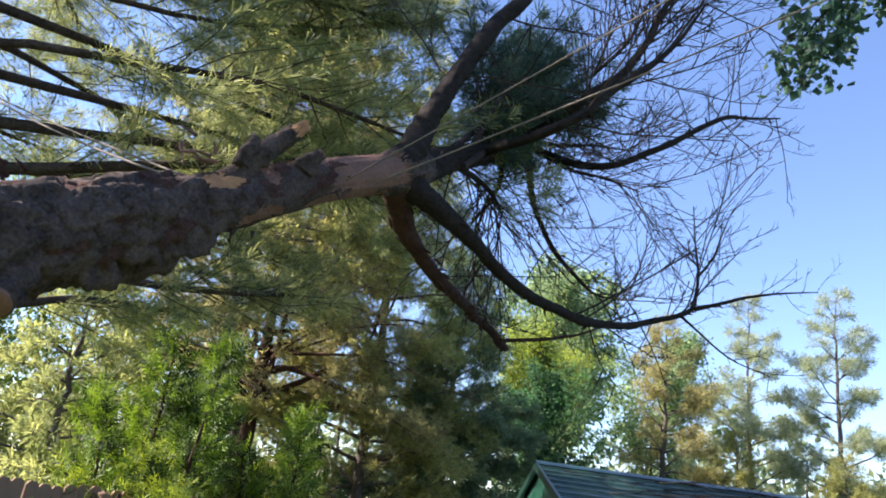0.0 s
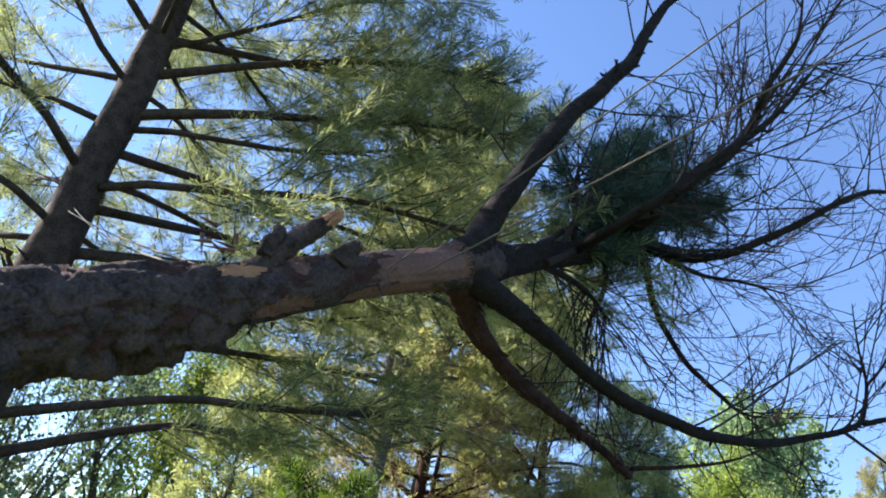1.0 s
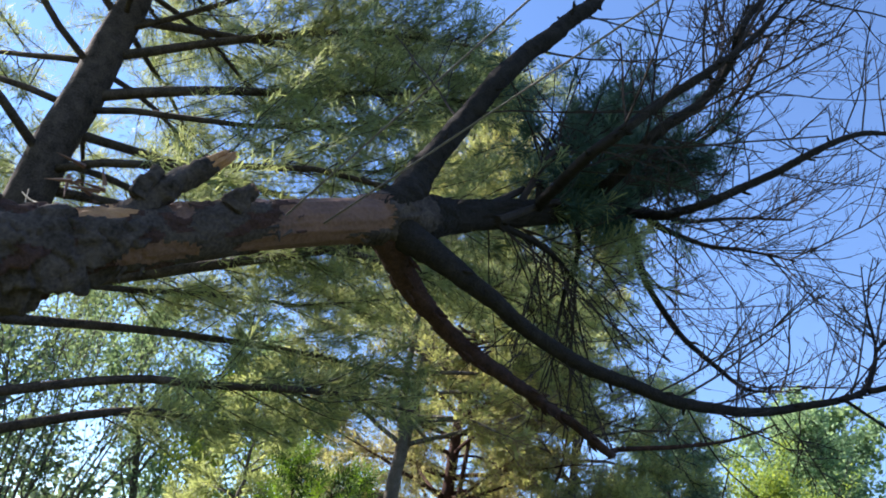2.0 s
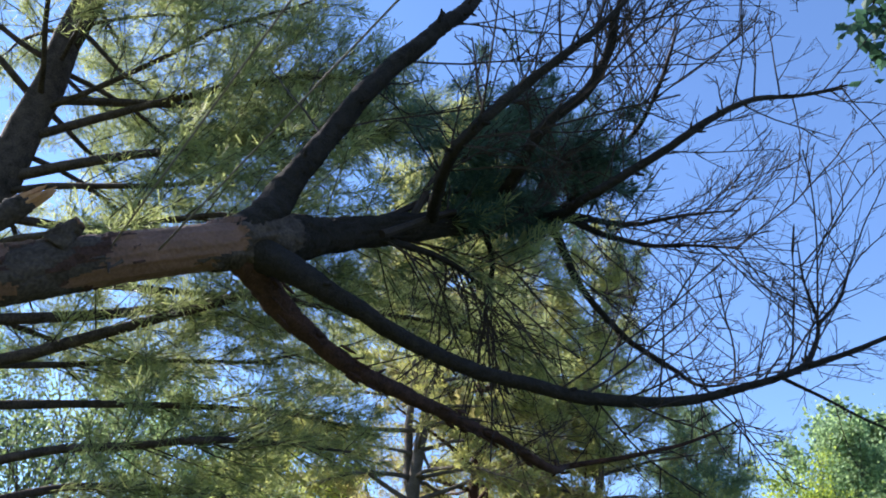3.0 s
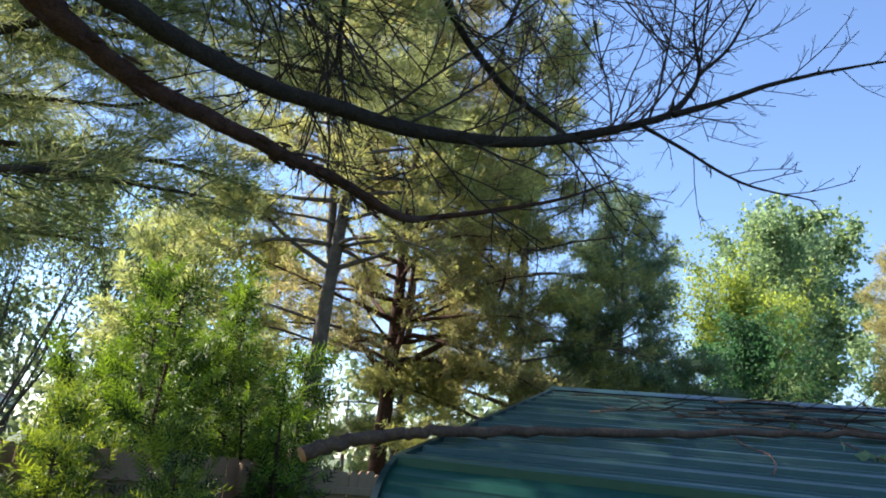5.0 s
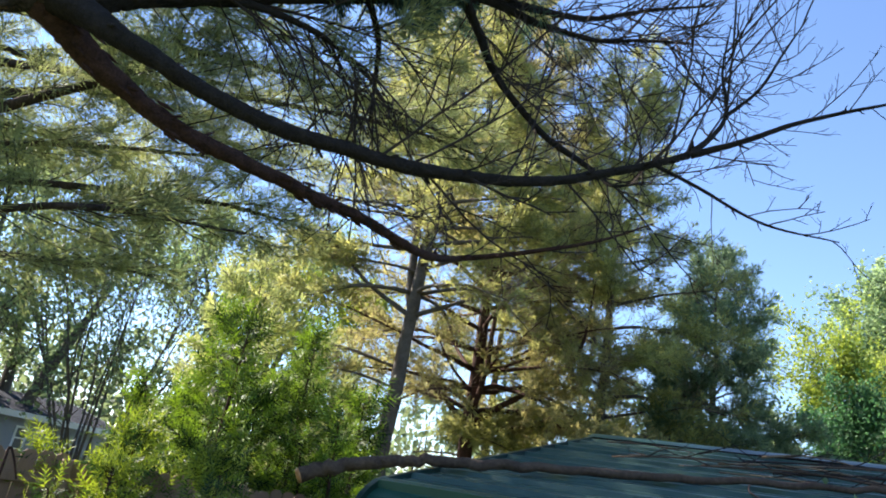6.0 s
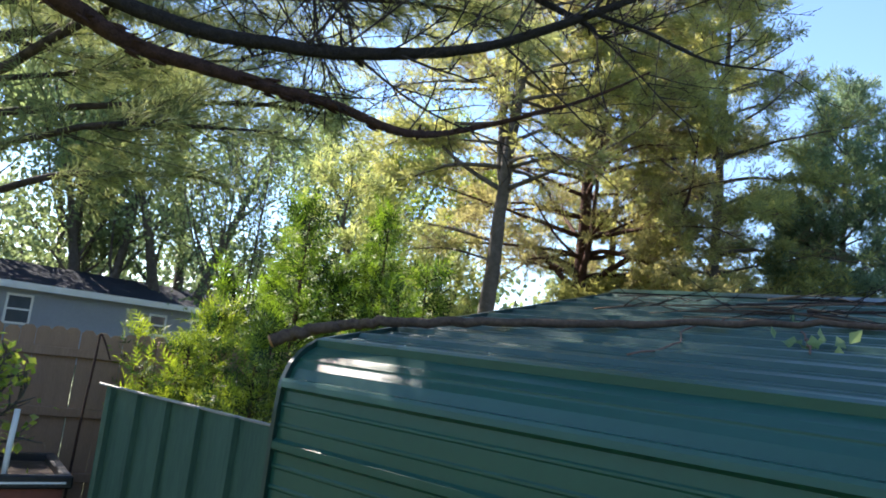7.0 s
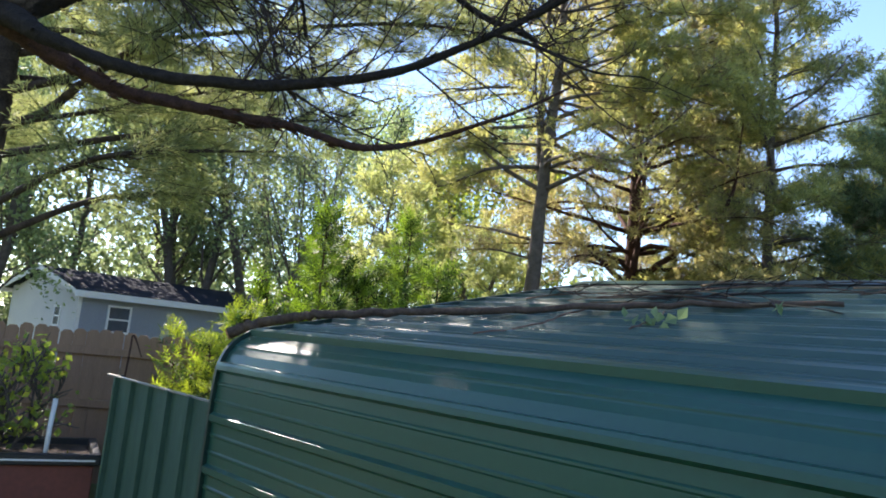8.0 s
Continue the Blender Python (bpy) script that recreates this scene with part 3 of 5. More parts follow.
def make_trunk(tree):
    """The trunk: thick plated bark low down that ends in a ragged edge, thin bark above it, a stripped stretch under the fork, and a dark swollen fork."""
    pts = [(-9.75, -4.65, -0.1, 0.33), (-8.9, -3.35, 1.05, 0.25), (-8.0, -2.1, 1.95, 0.20), (-7.2, -0.95, 2.72, 0.172), (-6.72, -0.26, 3.2, 0.150), (-6.3, 0.4, 3.7, 0.132), (-5.9, 0.95, 4.08, 0.130), (-5.65, 1.6, 4.52, 0.098), (-5.14, 2.66, 5.26, 0.082), (-4.88, 3.5, 5.82, 0.07)]
    dense = spline(pts, 900)
    pick = [k for k in range(900) if dense[k, 1] > -2.2 and dense[k, 1] < 1.3 or not k % 4]
    c = dense[pick]
    n, sides = len(c), 84
    p, r = c[:, :3], c[:, 3]
    t = np.gradient(p, axis=0)
    t /= np.linalg.norm(t, axis=1)[:, None]
    u = np.cross(t, (0, 0, 1.0))
    u /= np.linalg.norm(u, axis=1)[:, None]
    w = np.cross(u, t)
    length = np.concatenate([[0], np.cumsum(np.linalg.norm(np.diff(p, axis=0), axis=1))])
    v, kinds = [], np.zeros((n, sides), int)
    # torn faces: place, half length along the trunk, half breadth, kind of wood
    scars = (((-6.61, -0.30, 3.35), 0.14, 0.066, 2), ((-6.46, -0.07, 3.51), 0.06, 0.07, 1), ((-6.47, -0.04, 3.25), 0.19, 0.07, 1), ((-7.02, -0.80, 2.98), 0.07, 0.05, 3), ((-7.25, -1.10, 2.60), 0.05, 0.04, 3))
    for i in range(n):
        for j in range(sides):
            a = 2 * math.pi * j / sides
            ca, sa = math.cos(a), math.sin(a)
            out = ca * u[i] + sa * w[i]
            s, y = length[i], p[i][1]
            rag = 0.16 * noise.noise(Vector((ca * 1.7, sa * 1.7, 9.0))) + 0.05 * noise.noise(Vector((ca * 9, sa * 9, 3.0)))
            at = Vector((ca * r[i] * 15, sa * r[i] * 15, s * 5.5))
            at += 0.35 * Vector((noise.noise(at * 1.7), noise.noise(at * 1.7 + Vector((7, 0, 0))), noise.noise(at * 1.7 + Vector((0, 9, 0)))))
            dist, where = noise.voronoi(at)
            plate = noise.cell(where[0] * 9.7)
            seam = max(0.0, 1 - (dist[1] - dist[0]) / 0.13)
            fine = noise.noise(Vector((ca * r[i] * 60, sa * r[i] * 60, s * 40)))
            q = p[i] + out * r[i]
            kinds[i, j] = 4 if y > 1.08 + 0.4 * rag else 3 if y < -0.3 and noise.cell(where[0] * 5.3) > 0.82 else 0
            if y < -0.16 + rag - 0.22 * max(0.0, sa):
                h = 0.026 + 0.013 * plate - 0.026 * seam + 0.005 * fine
                h += max(0.0, -sa) ** 2 * min(1.0, max(0.0, -y * 4 - 0.6)) * (0.020 + 0.085 * abs(plate) + 0.04 * max(0.0, noise.noise(Vector((ca * 3, sa * 3, s * 17)))))
            elif y < 0.36 + 0.9 * rag + 0.07 * plate:
                h = 0.006 + 0.006 * plate - 0.010 * seam + 0.004 * fine
                kinds[i, j] = 3 if plate > -0.3 else kinds[i, j]
            elif y < 0.80 + 0.8 * rag + 0.05 * plate:
                h = 0.004 * fine - 0.005 + 0.008 * noise.noise(Vector((ca * 4, sa * 4, s * 2.5)))
                kinds[i, j] = 1
            else:
                h = 0.010 + 0.010 * plate - 0.012 * seam + 0.004 * fine + 0.024 * math.exp(-((y - 1.0) / 0.2) ** 2)
            for (centre, half, broad, kind) in scars:
                g = q - np.array(centre)
                f = g @ t[i]
                e = math.sqrt(max(0.0, g @ g - f * f))
                if (f / half) ** 2 + (e / broad) ** 2 < 1 + 0.35 * fine + 0.25 * plate:
                    kinds[i, j] = kind
                    h = min(h, 0.012) - 0.008 + 0.10 * (f / half) * broad * (kind == 2)
            v.append(p[i] + out * (r[i] + h))
    f, mats = [], []
    for i in range(n - 1):
        for j in range(sides):
            k = (j + 1) % sides
            f.append([i * sides + j, i * sides + k, (i + 1) * sides + k, (i + 1) * sides + j])
            mats.append(int(kinds[i, j]))
    ob = link_mesh("trunk", np.array(v), f, [BARK, WOOD_BARE, WOOD_FRESH, BARK_RED, BARK_LIMB], None, "", True)
    ob.data.polygons.foreach_set("material_index", mats)
    return under(ob, tree)


def torn_stub(tree, points, seed, label, torn=1.0):
    """A broken-off limb; its end is a split face of fresh wood with slivers."""
    rng = np.random.default_rng(seed)
    ob, c = limb_of(tree, "stub", points, BARK, label, 34, 16, seed, 0.45)
    d = (c[-1] - c[-2]) / np.linalg.norm(c[-1] - c[-2])
    r = points[-1][3]
    face = Soup()
    if torn:
        for k in range(16):
            p = c[-1] - d * 0.03 + r * 0.6 * rng.uniform(-1, 1, 3)
            ln = rng.uniform(0.05, 0.16)
            tube(face, np.array([p, p + d * ln * 0.7, p + d * ln]), np.array([r * 0.55, r * 0.36, 0.002]), 6)
    else:
        tube(face, np.array([c[-1] - d * 0.01, c[-1] + d * 0.006, c[-1] + d * 0.008]), np.array([r * 0.95, r * 0.95, r * 0.5]), 16)
    cut = face.link("split_face", WOOD_FRESH if torn else WOOD_BARE, None, "fresh orange split wood" if torn else "pale sawn wood", smooth=not torn)
    cut.parent = ob
    return ob


def splinters(tree, centre, way, count, length, seed, mat):
    rng = np.random.default_rng(seed)
    for k in range(count):
        s = Soup()
        d = np.asarray(way, float) + 0.45 * rng.standard_normal(3)
        d /= np.linalg.norm(d)
        p = np.asarray(centre) + 0.05 * rng.standard_normal(3)
        ln = length * rng.uniform(0.4, 1.2)
        tube(s, np.array([p, p + d * ln * 0.5, p + d * ln]), np.array([0.012, 0.007, 0.001]), 4)
        under(s.link("splinter", mat, None, "", smooth=False), tree)


def make_leaning_pine():
    base = (-9.75, -4.65, 0)
    tree = thing("leaning_pine", base, "storm-broken leaning pine with torn bark and bare limbs", "pine tree")
    make_trunk(tree)
    limbs = {
        "a": ([(-5.98, 0.88, 4.06, 0.115), (-5.74, 0.99, 3.92, 0.105), (-5.38, 1.19, 3.73, 0.082), (-4.97, 1.69, 3.59, 0.068), (-4.47, 2.19, 3.57, 0.062), (-4.16, 2.61, 3.66, 0.056), (-3.94, 2.84, 3.73, 0.05), (-3.65, 3.08, 3.87, 0.044), (-3.33, 3.26, 4.02, 0.038), (-3.11, 3.48, 4.21, 0.034), (-2.97, 3.78, 4.61, 0.022), (-3.00, 3.80, 5.00, 0.014), (-2.98, 3.95, 5.50, 0.007)], BARK_LIMB, ""),
        "b": ([(-6.0, 0.80, 4.03, 0.115), (-5.92, 1.07, 3.90, 0.108), (-5.78, 1.40, 3.73, 0.092), (-5.57, 1.74, 3.59, 0.08), (-5.32, 2.42, 3.58, 0.066), (-5.19, 2.87, 3.60, 0.058), (-4.92, 3.40, 3.52, 0.05), (-4.93, 4.05, 3.72, 0.036), (-4.43, 4.28, 3.87, 0.028), (-4.00, 4.52, 4.04, 0.02), (-3.62, 4.76, 4.29, 0.01)], BARK_RED, "reddish flaking limb"),
        "c": ([(-4.92, 3.34, 5.71, 0.055), (-4.86, 3.55, 5.50, 0.046), (-4.73, 3.85, 5.18, 0.038), (-4.44, 4.22, 4.88, 0.034), (-4.10, 4.54, 4.69, 0.028), (-3.90, 4.42, 4.48, 0.018), (-3.60, 4.30, 4.43, 0.008)], BARK_LIMB, ""),
        "d": ([(-5.96, 0.85, 4.02, 0.12), (-5.86, 0.92, 4.30, 0.108), (-5.76, 0.98, 4.62, 0.09), (-5.62, 1.06, 4.98, 0.082), (-5.43, 1.18, 5.45, 0.076), (-5.16, 1.35, 5.97, 0.068), (-5.00, 1.52, 6.42, 0.06), (-4.80, 1.71, 7.14, 0.045), (-4.33, 1.99, 7.91, 0.02)], BARK_LIMB, ""),
        "e": ([(-4.97, 3.29, 5.66, 0.05), (-4.63, 2.66, 5.20, 0.042), (-4.31, 2.17, 4.94, 0.036), (-3.92, 2.15, 5.13, 0.032), (-3.49, 2.23, 5.46, 0.027), (-3.20, 2.38, 5.69, 0.022), (-2.86, 2.64, 5.88, 0.015), (-2.55, 2.74, 5.98, 0.008)], BARK_LIMB, ""),
        "f": ([(-5.16, 2.58, 5.18, 0.06), (-4.65, 2.01, 5.38, 0.048), (-4.27, 2.01, 5.75, 0.042), (-4.08, 1.96, 6.05, 0.036), (-3.99, 1.85, 6.29, 0.03), (-3.74, 1.83, 6.83, 0.016), (-3.67, 1.77, 7.39, 0.008)], BARK_LIMB, ""),
        "g": ([(-4.9, 3.45, 5.8, 0.05), (-4.72, 4.1, 6.15, 0.038), (-4.45, 4.8, 6.5, 0.03), (-3.9, 5.15, 6.75, 0.02), (-3.35, 5.35, 6.85, 0.01)], BARK_LIMB, ""),
        "h": ([(-4.9, 3.45, 5.8, 0.045), (-4.6, 4.2, 6.0, 0.034), (-4.25, 4.65, 6.1, 0.026), (-3.85, 4.75, 6.1, 0.018), (-3.4, 4.7, 5.95, 0.009)], BARK_LIMB, ""),
        "i": ([(-5.42, 2.1, 4.88, 0.05), (-5.0, 1.35, 4.7, 0.042), (-4.73, 1.15, 4.78, 0.038), (-4.49, 1.2, 5.05, 0.034), (-4.25, 1.25, 5.3, 0.03), (-3.99, 1.36, 5.65, 0.022), (-3.7, 1.5, 6.2, 0.01)], BARK_LIMB, ""),
        "j": ([(-4.88, 3.5, 5.82, 0.05), (-4.75, 3.95, 6.4, 0.038), (-4.5, 4.05, 6.82, 0.032), (-4.16, 3.92, 7.06, 0.026), (-3.88, 3.6, 7.3, 0.02), (-3.65, 3.5, 7.9, 0.01)], BARK_LIMB, ""),
        "k": ([(-3.11, 3.44, 4.16, 0.026), (-2.8, 3.53, 4.29, 0.02), (-2.52, 3.57, 4.4, 0.016), (-2.12, 3.66, 4.52, 0.011), (-1.75, 3.72, 4.6, 0.005)], BARK_LIMB, ""),
        "l": ([(-2.97, 3.78, 4.62, 0.016), (-2.77, 3.92, 4.91, 0.012), (-2.63, 4.02, 5.25, 0.009), (-2.48, 4.12, 5.6, 0.005)], BARK_LIMB, ""),
        "m": ([(-5.2, 2.5, 5.15, 0.03), (-5.19, 2.75, 4.9, 0.024), (-5.3, 2.95, 4.7, 0.018), (-5.35, 3.05, 4.45, 0.01)], BARK_LIMB, ""),
        "n": ([(-3.3, 3.3, 4.04, 0.016), (-3.05, 3.5, 3.95, 0.012), (-2.7, 3.6, 3.75, 0.009), (-2.3, 3.6, 3.62, 0.004)], BARK_LIMB, ""),
    }
    # start, end, how many sprays, their length and thickness
    dress = {"a": (0.3, 1.0, 34, 0.62, 0.0075), "b": (0.25, 1.0, 20, 0.5, 0.006), "c": (0.05, 1.0, 30, 0.7, 0.0075), "d": (0.3, 1.0, 16, 0.75, 0.009), "e": (0.15, 1.0, 34, 0.5, 0.0065), "f": (0.15, 1.0, 32, 0.75, 0.0085), "g": (0.05, 1.0, 34, 0.8, 0.0085), "h": (0.05, 1.0, 36, 0.8, 0.0085), "i": (0.1, 1.0, 22, 0.6, 0.008), "j": (0.05, 1.0, 34, 0.85, 0.0085), "k": (0.05, 1.0, 14, 0.26, 0.004), "l": (0.05, 1.0, 12, 0.36, 0.005), "m": (0.05, 1.0, 14, 0.55, 0.007), "n": (0.1, 1.0, 10, 0.35, 0.005)}
    slim = {"a": 0.64, "b": 0.64, "c": 0.8, "d": 0.86}
    for key, (pts, mat, label) in limbs.items():
        k0, f = (2 if key in "abd" else 0), slim.get(key, 0.9)
        pts = [(x, y, z, r * (1 if i < k0 - 1 else 0.5 + 0.5 * f if i < k0 else f)) for i, (x, y, z, r) in enumerate(pts)]
        ob, curve = limb_of(tree, "limb", pts, mat, label, n=(24 if key in "abcdef" else 14) * len(pts), seed=ord(key))
        lo, hi, count, ln, r = dress[key]
        bare_twigs(ob, curve, 100 + ord(key), lo, hi, int(count * 0.8), ln * 1.35, r, kids=5 if key not in "kln" else 3)
    # hanging dead twigs under the leader
    ob, curve = limb_of(tree, "limb", [(-5.6, 1.6, 4.5, 0.03), (-5.3, 2.2, 4.6, 0.02), (-5.1, 2.6, 4.5, 0.008)], BARK_LIMB, "", 20, seed=77)
    bare_twigs(ob, curve, 301, 0.0, 1.0, 22, 0.9, 0.008, up=-0.9, lift=-0.03)
    torn_stub(tree, [(-6.67, -0.22, 3.32, 0.085), (-6.56, -0.15, 3.49, 0.056), (-6.47, -0.09, 3.65, 0.048), (-6.40, -0.05, 3.77, 0.044)], 5, "dark broken limb stub with a split orange end")
    torn_stub(tree, [(-6.58, -0.20, 3.46, 0.045), (-6.565, -0.20, 3.56, 0.040), (-6.555, -0.19, 3.63, 0.034)], 6, "short dark limb knob", 0.0)
    torn_stub(tree, [(-6.36, 0.14, 3.62, 0.06), (-6.32, 0.14, 3.70, 0.045), (-6.28, 0.15, 3.75, 0.032)], 26, "short broken limb stub", 0.0)
    torn_stub(tree, [(-7.10, -0.86, 2.68, 0.09), (-7.06, -0.97, 2.54, 0.075), (-7.02, -1.04, 2.45, 0.068)], 7, "sawn limb stub with pale cut face", 0.0)
    splinters(tree, (-6.72, -0.30, 3.42), (-0.5, -0.75, -0.1), 9, 0.14, 8, WOOD_BARE)
    splinters(tree, (-7.25, -0.85, 2.95), (-0.6, -0.5, 0.5), 8, 0.12, 9, BARK_RED)
    splinters(tree, (-6.15, 0.35, 3.62), (0.2, -0.4, -0.8), 5, 0.08, 10, BARK)
    splinters(tree, (-6.55, -0.12, 3.12), (0.1, -0.3, -0.8), 7, 0.07, 11, BARK)
    # loose bark flaps along the underside of the red limb
    rng = np.random.default_rng(12)
    s = Soup()
    c = spline(limbs["b"][0], 40)
    for k in range(34):
        i = int(rng.integers(3, 24))
        d = side_way(rng, c[i + 1, :3] - c[i, :3], 1.2, -0.7)
        p = c[i, :3] + d * c[i, 3] * 0.9
        t = (c[i + 1, :3] - c[i, :3]) / np.linalg.norm(c[i + 1, :3] - c[i, :3])
        tube(s, np.array([p - t * 0.05, p + d * 0.004, p + t * 0.05 + d * 0.012]), np.array([0.006, 0.013, 0.004]), 5)
    under(s.link("bark_flap_mass", BARK_RED, None, "loose curled bark flaps"), tree)["kind"] = "stuff"
    # the last tuft of living needles near the top
    rng = np.random.default_rng(14)
    sp, boughs, places, ways = Soup(), Soup(), [], []
    tufts_at = (((-5.2, 2.4, 5.1), (-5.2, 3.6, 6.6), 34, 1.0), ((-4.95, 3.3, 5.7), (-4.9, 4.1, 6.8), 34, 1.0), ((-5.1, 2.7, 5.3), (-4.55, 3.7, 6.2), 24, 1.0), ((-5.4, 2.1, 4.9), (-5.55, 2.8, 6.1), 24, 1.0), ((-5.5, 1.9, 4.75), (-5.1, 2.3, 5.75), 22, 1.0), ((-5.0, 3.0, 5.5), (-4.6, 3.1, 6.1), 22, 1.0), ((-5.52, 1.62, 4.50), (-4.92, 3.1, 5.45), 24, 0.4), ((-5.62, 1.75, 4.72), (-5.05, 3.0, 5.65), 18, 0.4))
    for start, end, count, wide in tufts_at:
        stem = spline([(*start, 0.03), (*(0.5 * np.array(start) + 0.5 * np.array(end) + (0.0, -0.1, 0.1)), 0.02), (*end, 0.008)], 14)
        tube(boughs, stem[:, :3], stem[:, 3], 6)
        for k in range(count):
            a, w0 = along(stem[:, :3], 0.35 + 0.65 * rng.random())
            b = wander(rng, a, side_way(rng, w0, rng.uniform(0.4, 1.2)), wide * rng.uniform(0.35, 1.05), 6, 0.16, 0.03)
            tube(boughs, b, np.linspace(0.010, 0.003, 6), 4)
            for i in range(5):
                q, w = along(b, 0.25 + 0.75 * rng.random())
                places.append(q)
                ways.append(w / np.linalg.norm(w))
    tufts(sp, rng, places, ways, 0.14, 34, 0.0045, 1.6, 0.1, 0.35)
    tagged(under(boughs.link("bough_mass", TWIG, smooth=False), tree), kind="stuff")
    tagged(under(sp.link("needle_mass", NEEDLE_DARK, None, "dark green living needles", smooth=False), tree), kind="stuff")


make_leaning_pine()


def make_rope(a, b, sag, radius, label, n=24):
    a, b = np.array(a, float), np.array(b, float)
    u = np.linspace(0, 1, n)[:, None]
    pts = a + (b - a) * u - np.array([0, 0, 1]) * sag * 4 * u * (1 - u)
    s = Soup()
    tube(s, pts, np.full(n, radius), 8)
    tagged(s.link("rope", ROPE), label, "rope", "arborist ropes")


make_rope((-6.13, 0.25, 3.66), (2.75, -3.6, 8.9), 0.02, 0.005, "pale taut rope tied round the leaning trunk")
make_rope((-6.02, 0.42, 3.72), (2.85, -2.7, 7.75), 0.04, 0.005, "pale taut rope tied round the stripped trunk")
make_rope((-6.78, -0.38, 3.30), (-9.66, 1.42, 4.68), 0.03, 0.006, "white rope running to the tall pine trunk")
make_rope((-6.83, -0.46, 3.26), (-9.66, 1.46, 4.74), 0.07, 0.006, "white rope running to the tall pine trunk")


# ---------------------------------------------------------------- other trees
def make_pine(name, base, height, radius, crown_from, reach, needle, seed, label, group="", lean=(0, 0), limbs=46, step=0.068, length=0.19, needles=9, droop=0.10, dead=0.0, bark=None, forks=(), extra=(), width=0.0125, shape=0.8, hang=0.15, kids_per=11.0, inner=0.25, tuft_up=0.25, loose=0.55, clear=None, stout=1.0, twig=None):
    """A standing pine: trunk, limbs in loose whorls, branchlets and tufts of needles."""
    rng = np.random.default_rng(seed)
    tree = thing(name, base, label, "pine tree", group)
    b = np.asarray(base, float)
    trunk = Soup()
    n = 26
    z = np.linspace(0, 1, n)
    pts = np.stack([b[0] + lean[0] * z + 0.04 * rng.standard_normal(n) * z, b[1] + lean[1] * z + 0.04 * rng.standard_normal(n) * z, b[2] - 0.1 + height * z], 1)
    tube(trunk, pts, radius * (1 - 0.93 * z) * (1 + 0.5 * np.exp(-z * 40)), 14, 0.04, rng)
    bark = bark or BARK_GREY
    under(trunk.link("trunk", bark), tree)
    for f in forks:
        limb_of(tree, "limb", f, bark, "", 40, 10, seed=seed)
    wood, crown = Soup(), Soup()
    places, ways = [], []

    def clothe(lp, ln, bare, first):
        kids = max(4, int(ln * kids_per))
        for j in range(kids):
            s = first + (1 - first) * (j + rng.random()) / kids
            p, w = along(lp, s)
            d = side_way(rng, w, rng.uniform(0.5, 1.1))
            d[2] = d[2] * 0.5 + 0.08
            bl = ln * 0.32 * (1.2 - s) * rng.uniform(0.6, 1.3) + 0.14
            bp = wander(rng, p, d, bl, 4, 0.16, 0.03)
            tube(wood, bp, np.linspace(0.007, 0.002, 4), 3)
            if bare:
                for _ in range(2 if twig else int(rng.random() < 0.6)):
                    q, w2 = along(bp, rng.uniform(0.2, 0.9))
                    tube(wood, wander(rng, q, side_way(rng, w2, 0.7), bl * rng.uniform(0.3, 0.7), 4, 0.2, 0.03), np.linspace(0.005, 0.002, 4), 3)
                if rng.random() < 0.75:
                    continue
            m = max(2, int(bl / step))
            for i in range(m):
                q, w2 = along(bp, 0.15 + 0.85 * (i + rng.random()) / m)
                places.append(q)
                ways.append(w2 / np.linalg.norm(w2) + (0, 0, tuft_up))

    az = 0.0
    for k in range(limbs):
        u = crown_from + (0.985 - crown_from) * ((k // 4) + 0.25 * rng.random()) / max(1, (limbs - 1) // 4)
        u = min(u, 0.985)
        az = rng.uniform(0, 2 * np.pi) if not k % 4 else az + np.pi / 2 + rng.uniform(-0.5, 0.5)
        rel = (u - crown_from) / (1 - crown_from)
        ln = reach * (max(0.06, 1 - rel) ** shape) * rng.uniform(0.65, 1.2)
        p0, _ = along(pts, u)
        way = np.array([math.cos(az), math.sin(az), 0.25 + 0.5 * rel])
        lp = wander(rng, p0, way, ln, 9, 0.10, -droop * (1 - rel) + 0.02)
        if clear and lp[-1][0] > clear[0] and lp[-1][1] < clear[1] and lp[-1][2] < clear[2]:
            continue
        r = min(0.45 * radius * (1 - 0.85 * u), 0.012 + 0.012 * ln) * stout
        one = Soup()
        tube(one, lp, np.linspace(r, 0.004, 9), 6)
        under(one.link("limb", bark), tree)
        clothe(lp, ln, rng.random() < dead * (1.5 - 1.3 * rel), inner)
    for pts4, bare in extra:
        c = spline(pts4, 24)
        one = Soup()
        tube(one, c[:, :3], c[:, 3], 8, 0.03, rng)
        under(one.link("limb", bark), tree)
        for _ in range(2 if not bare and pts4[0][2] > 5.8 else 1):
            clothe(c[:, :3], np.linalg.norm(c[-1, :3] - c[0, :3]), bare, 0.3)
    tufts(crown, rng, places, ways, length, needles, width, 1.3, hang, loose)
    tagged(under(wood.link("branchlet_mass", twig or bark, smooth=False), tree), kind="stuff")
    tagged(under(crown.link("needle_mass", needle, smooth=False), tree), kind="stuff")
    return tree


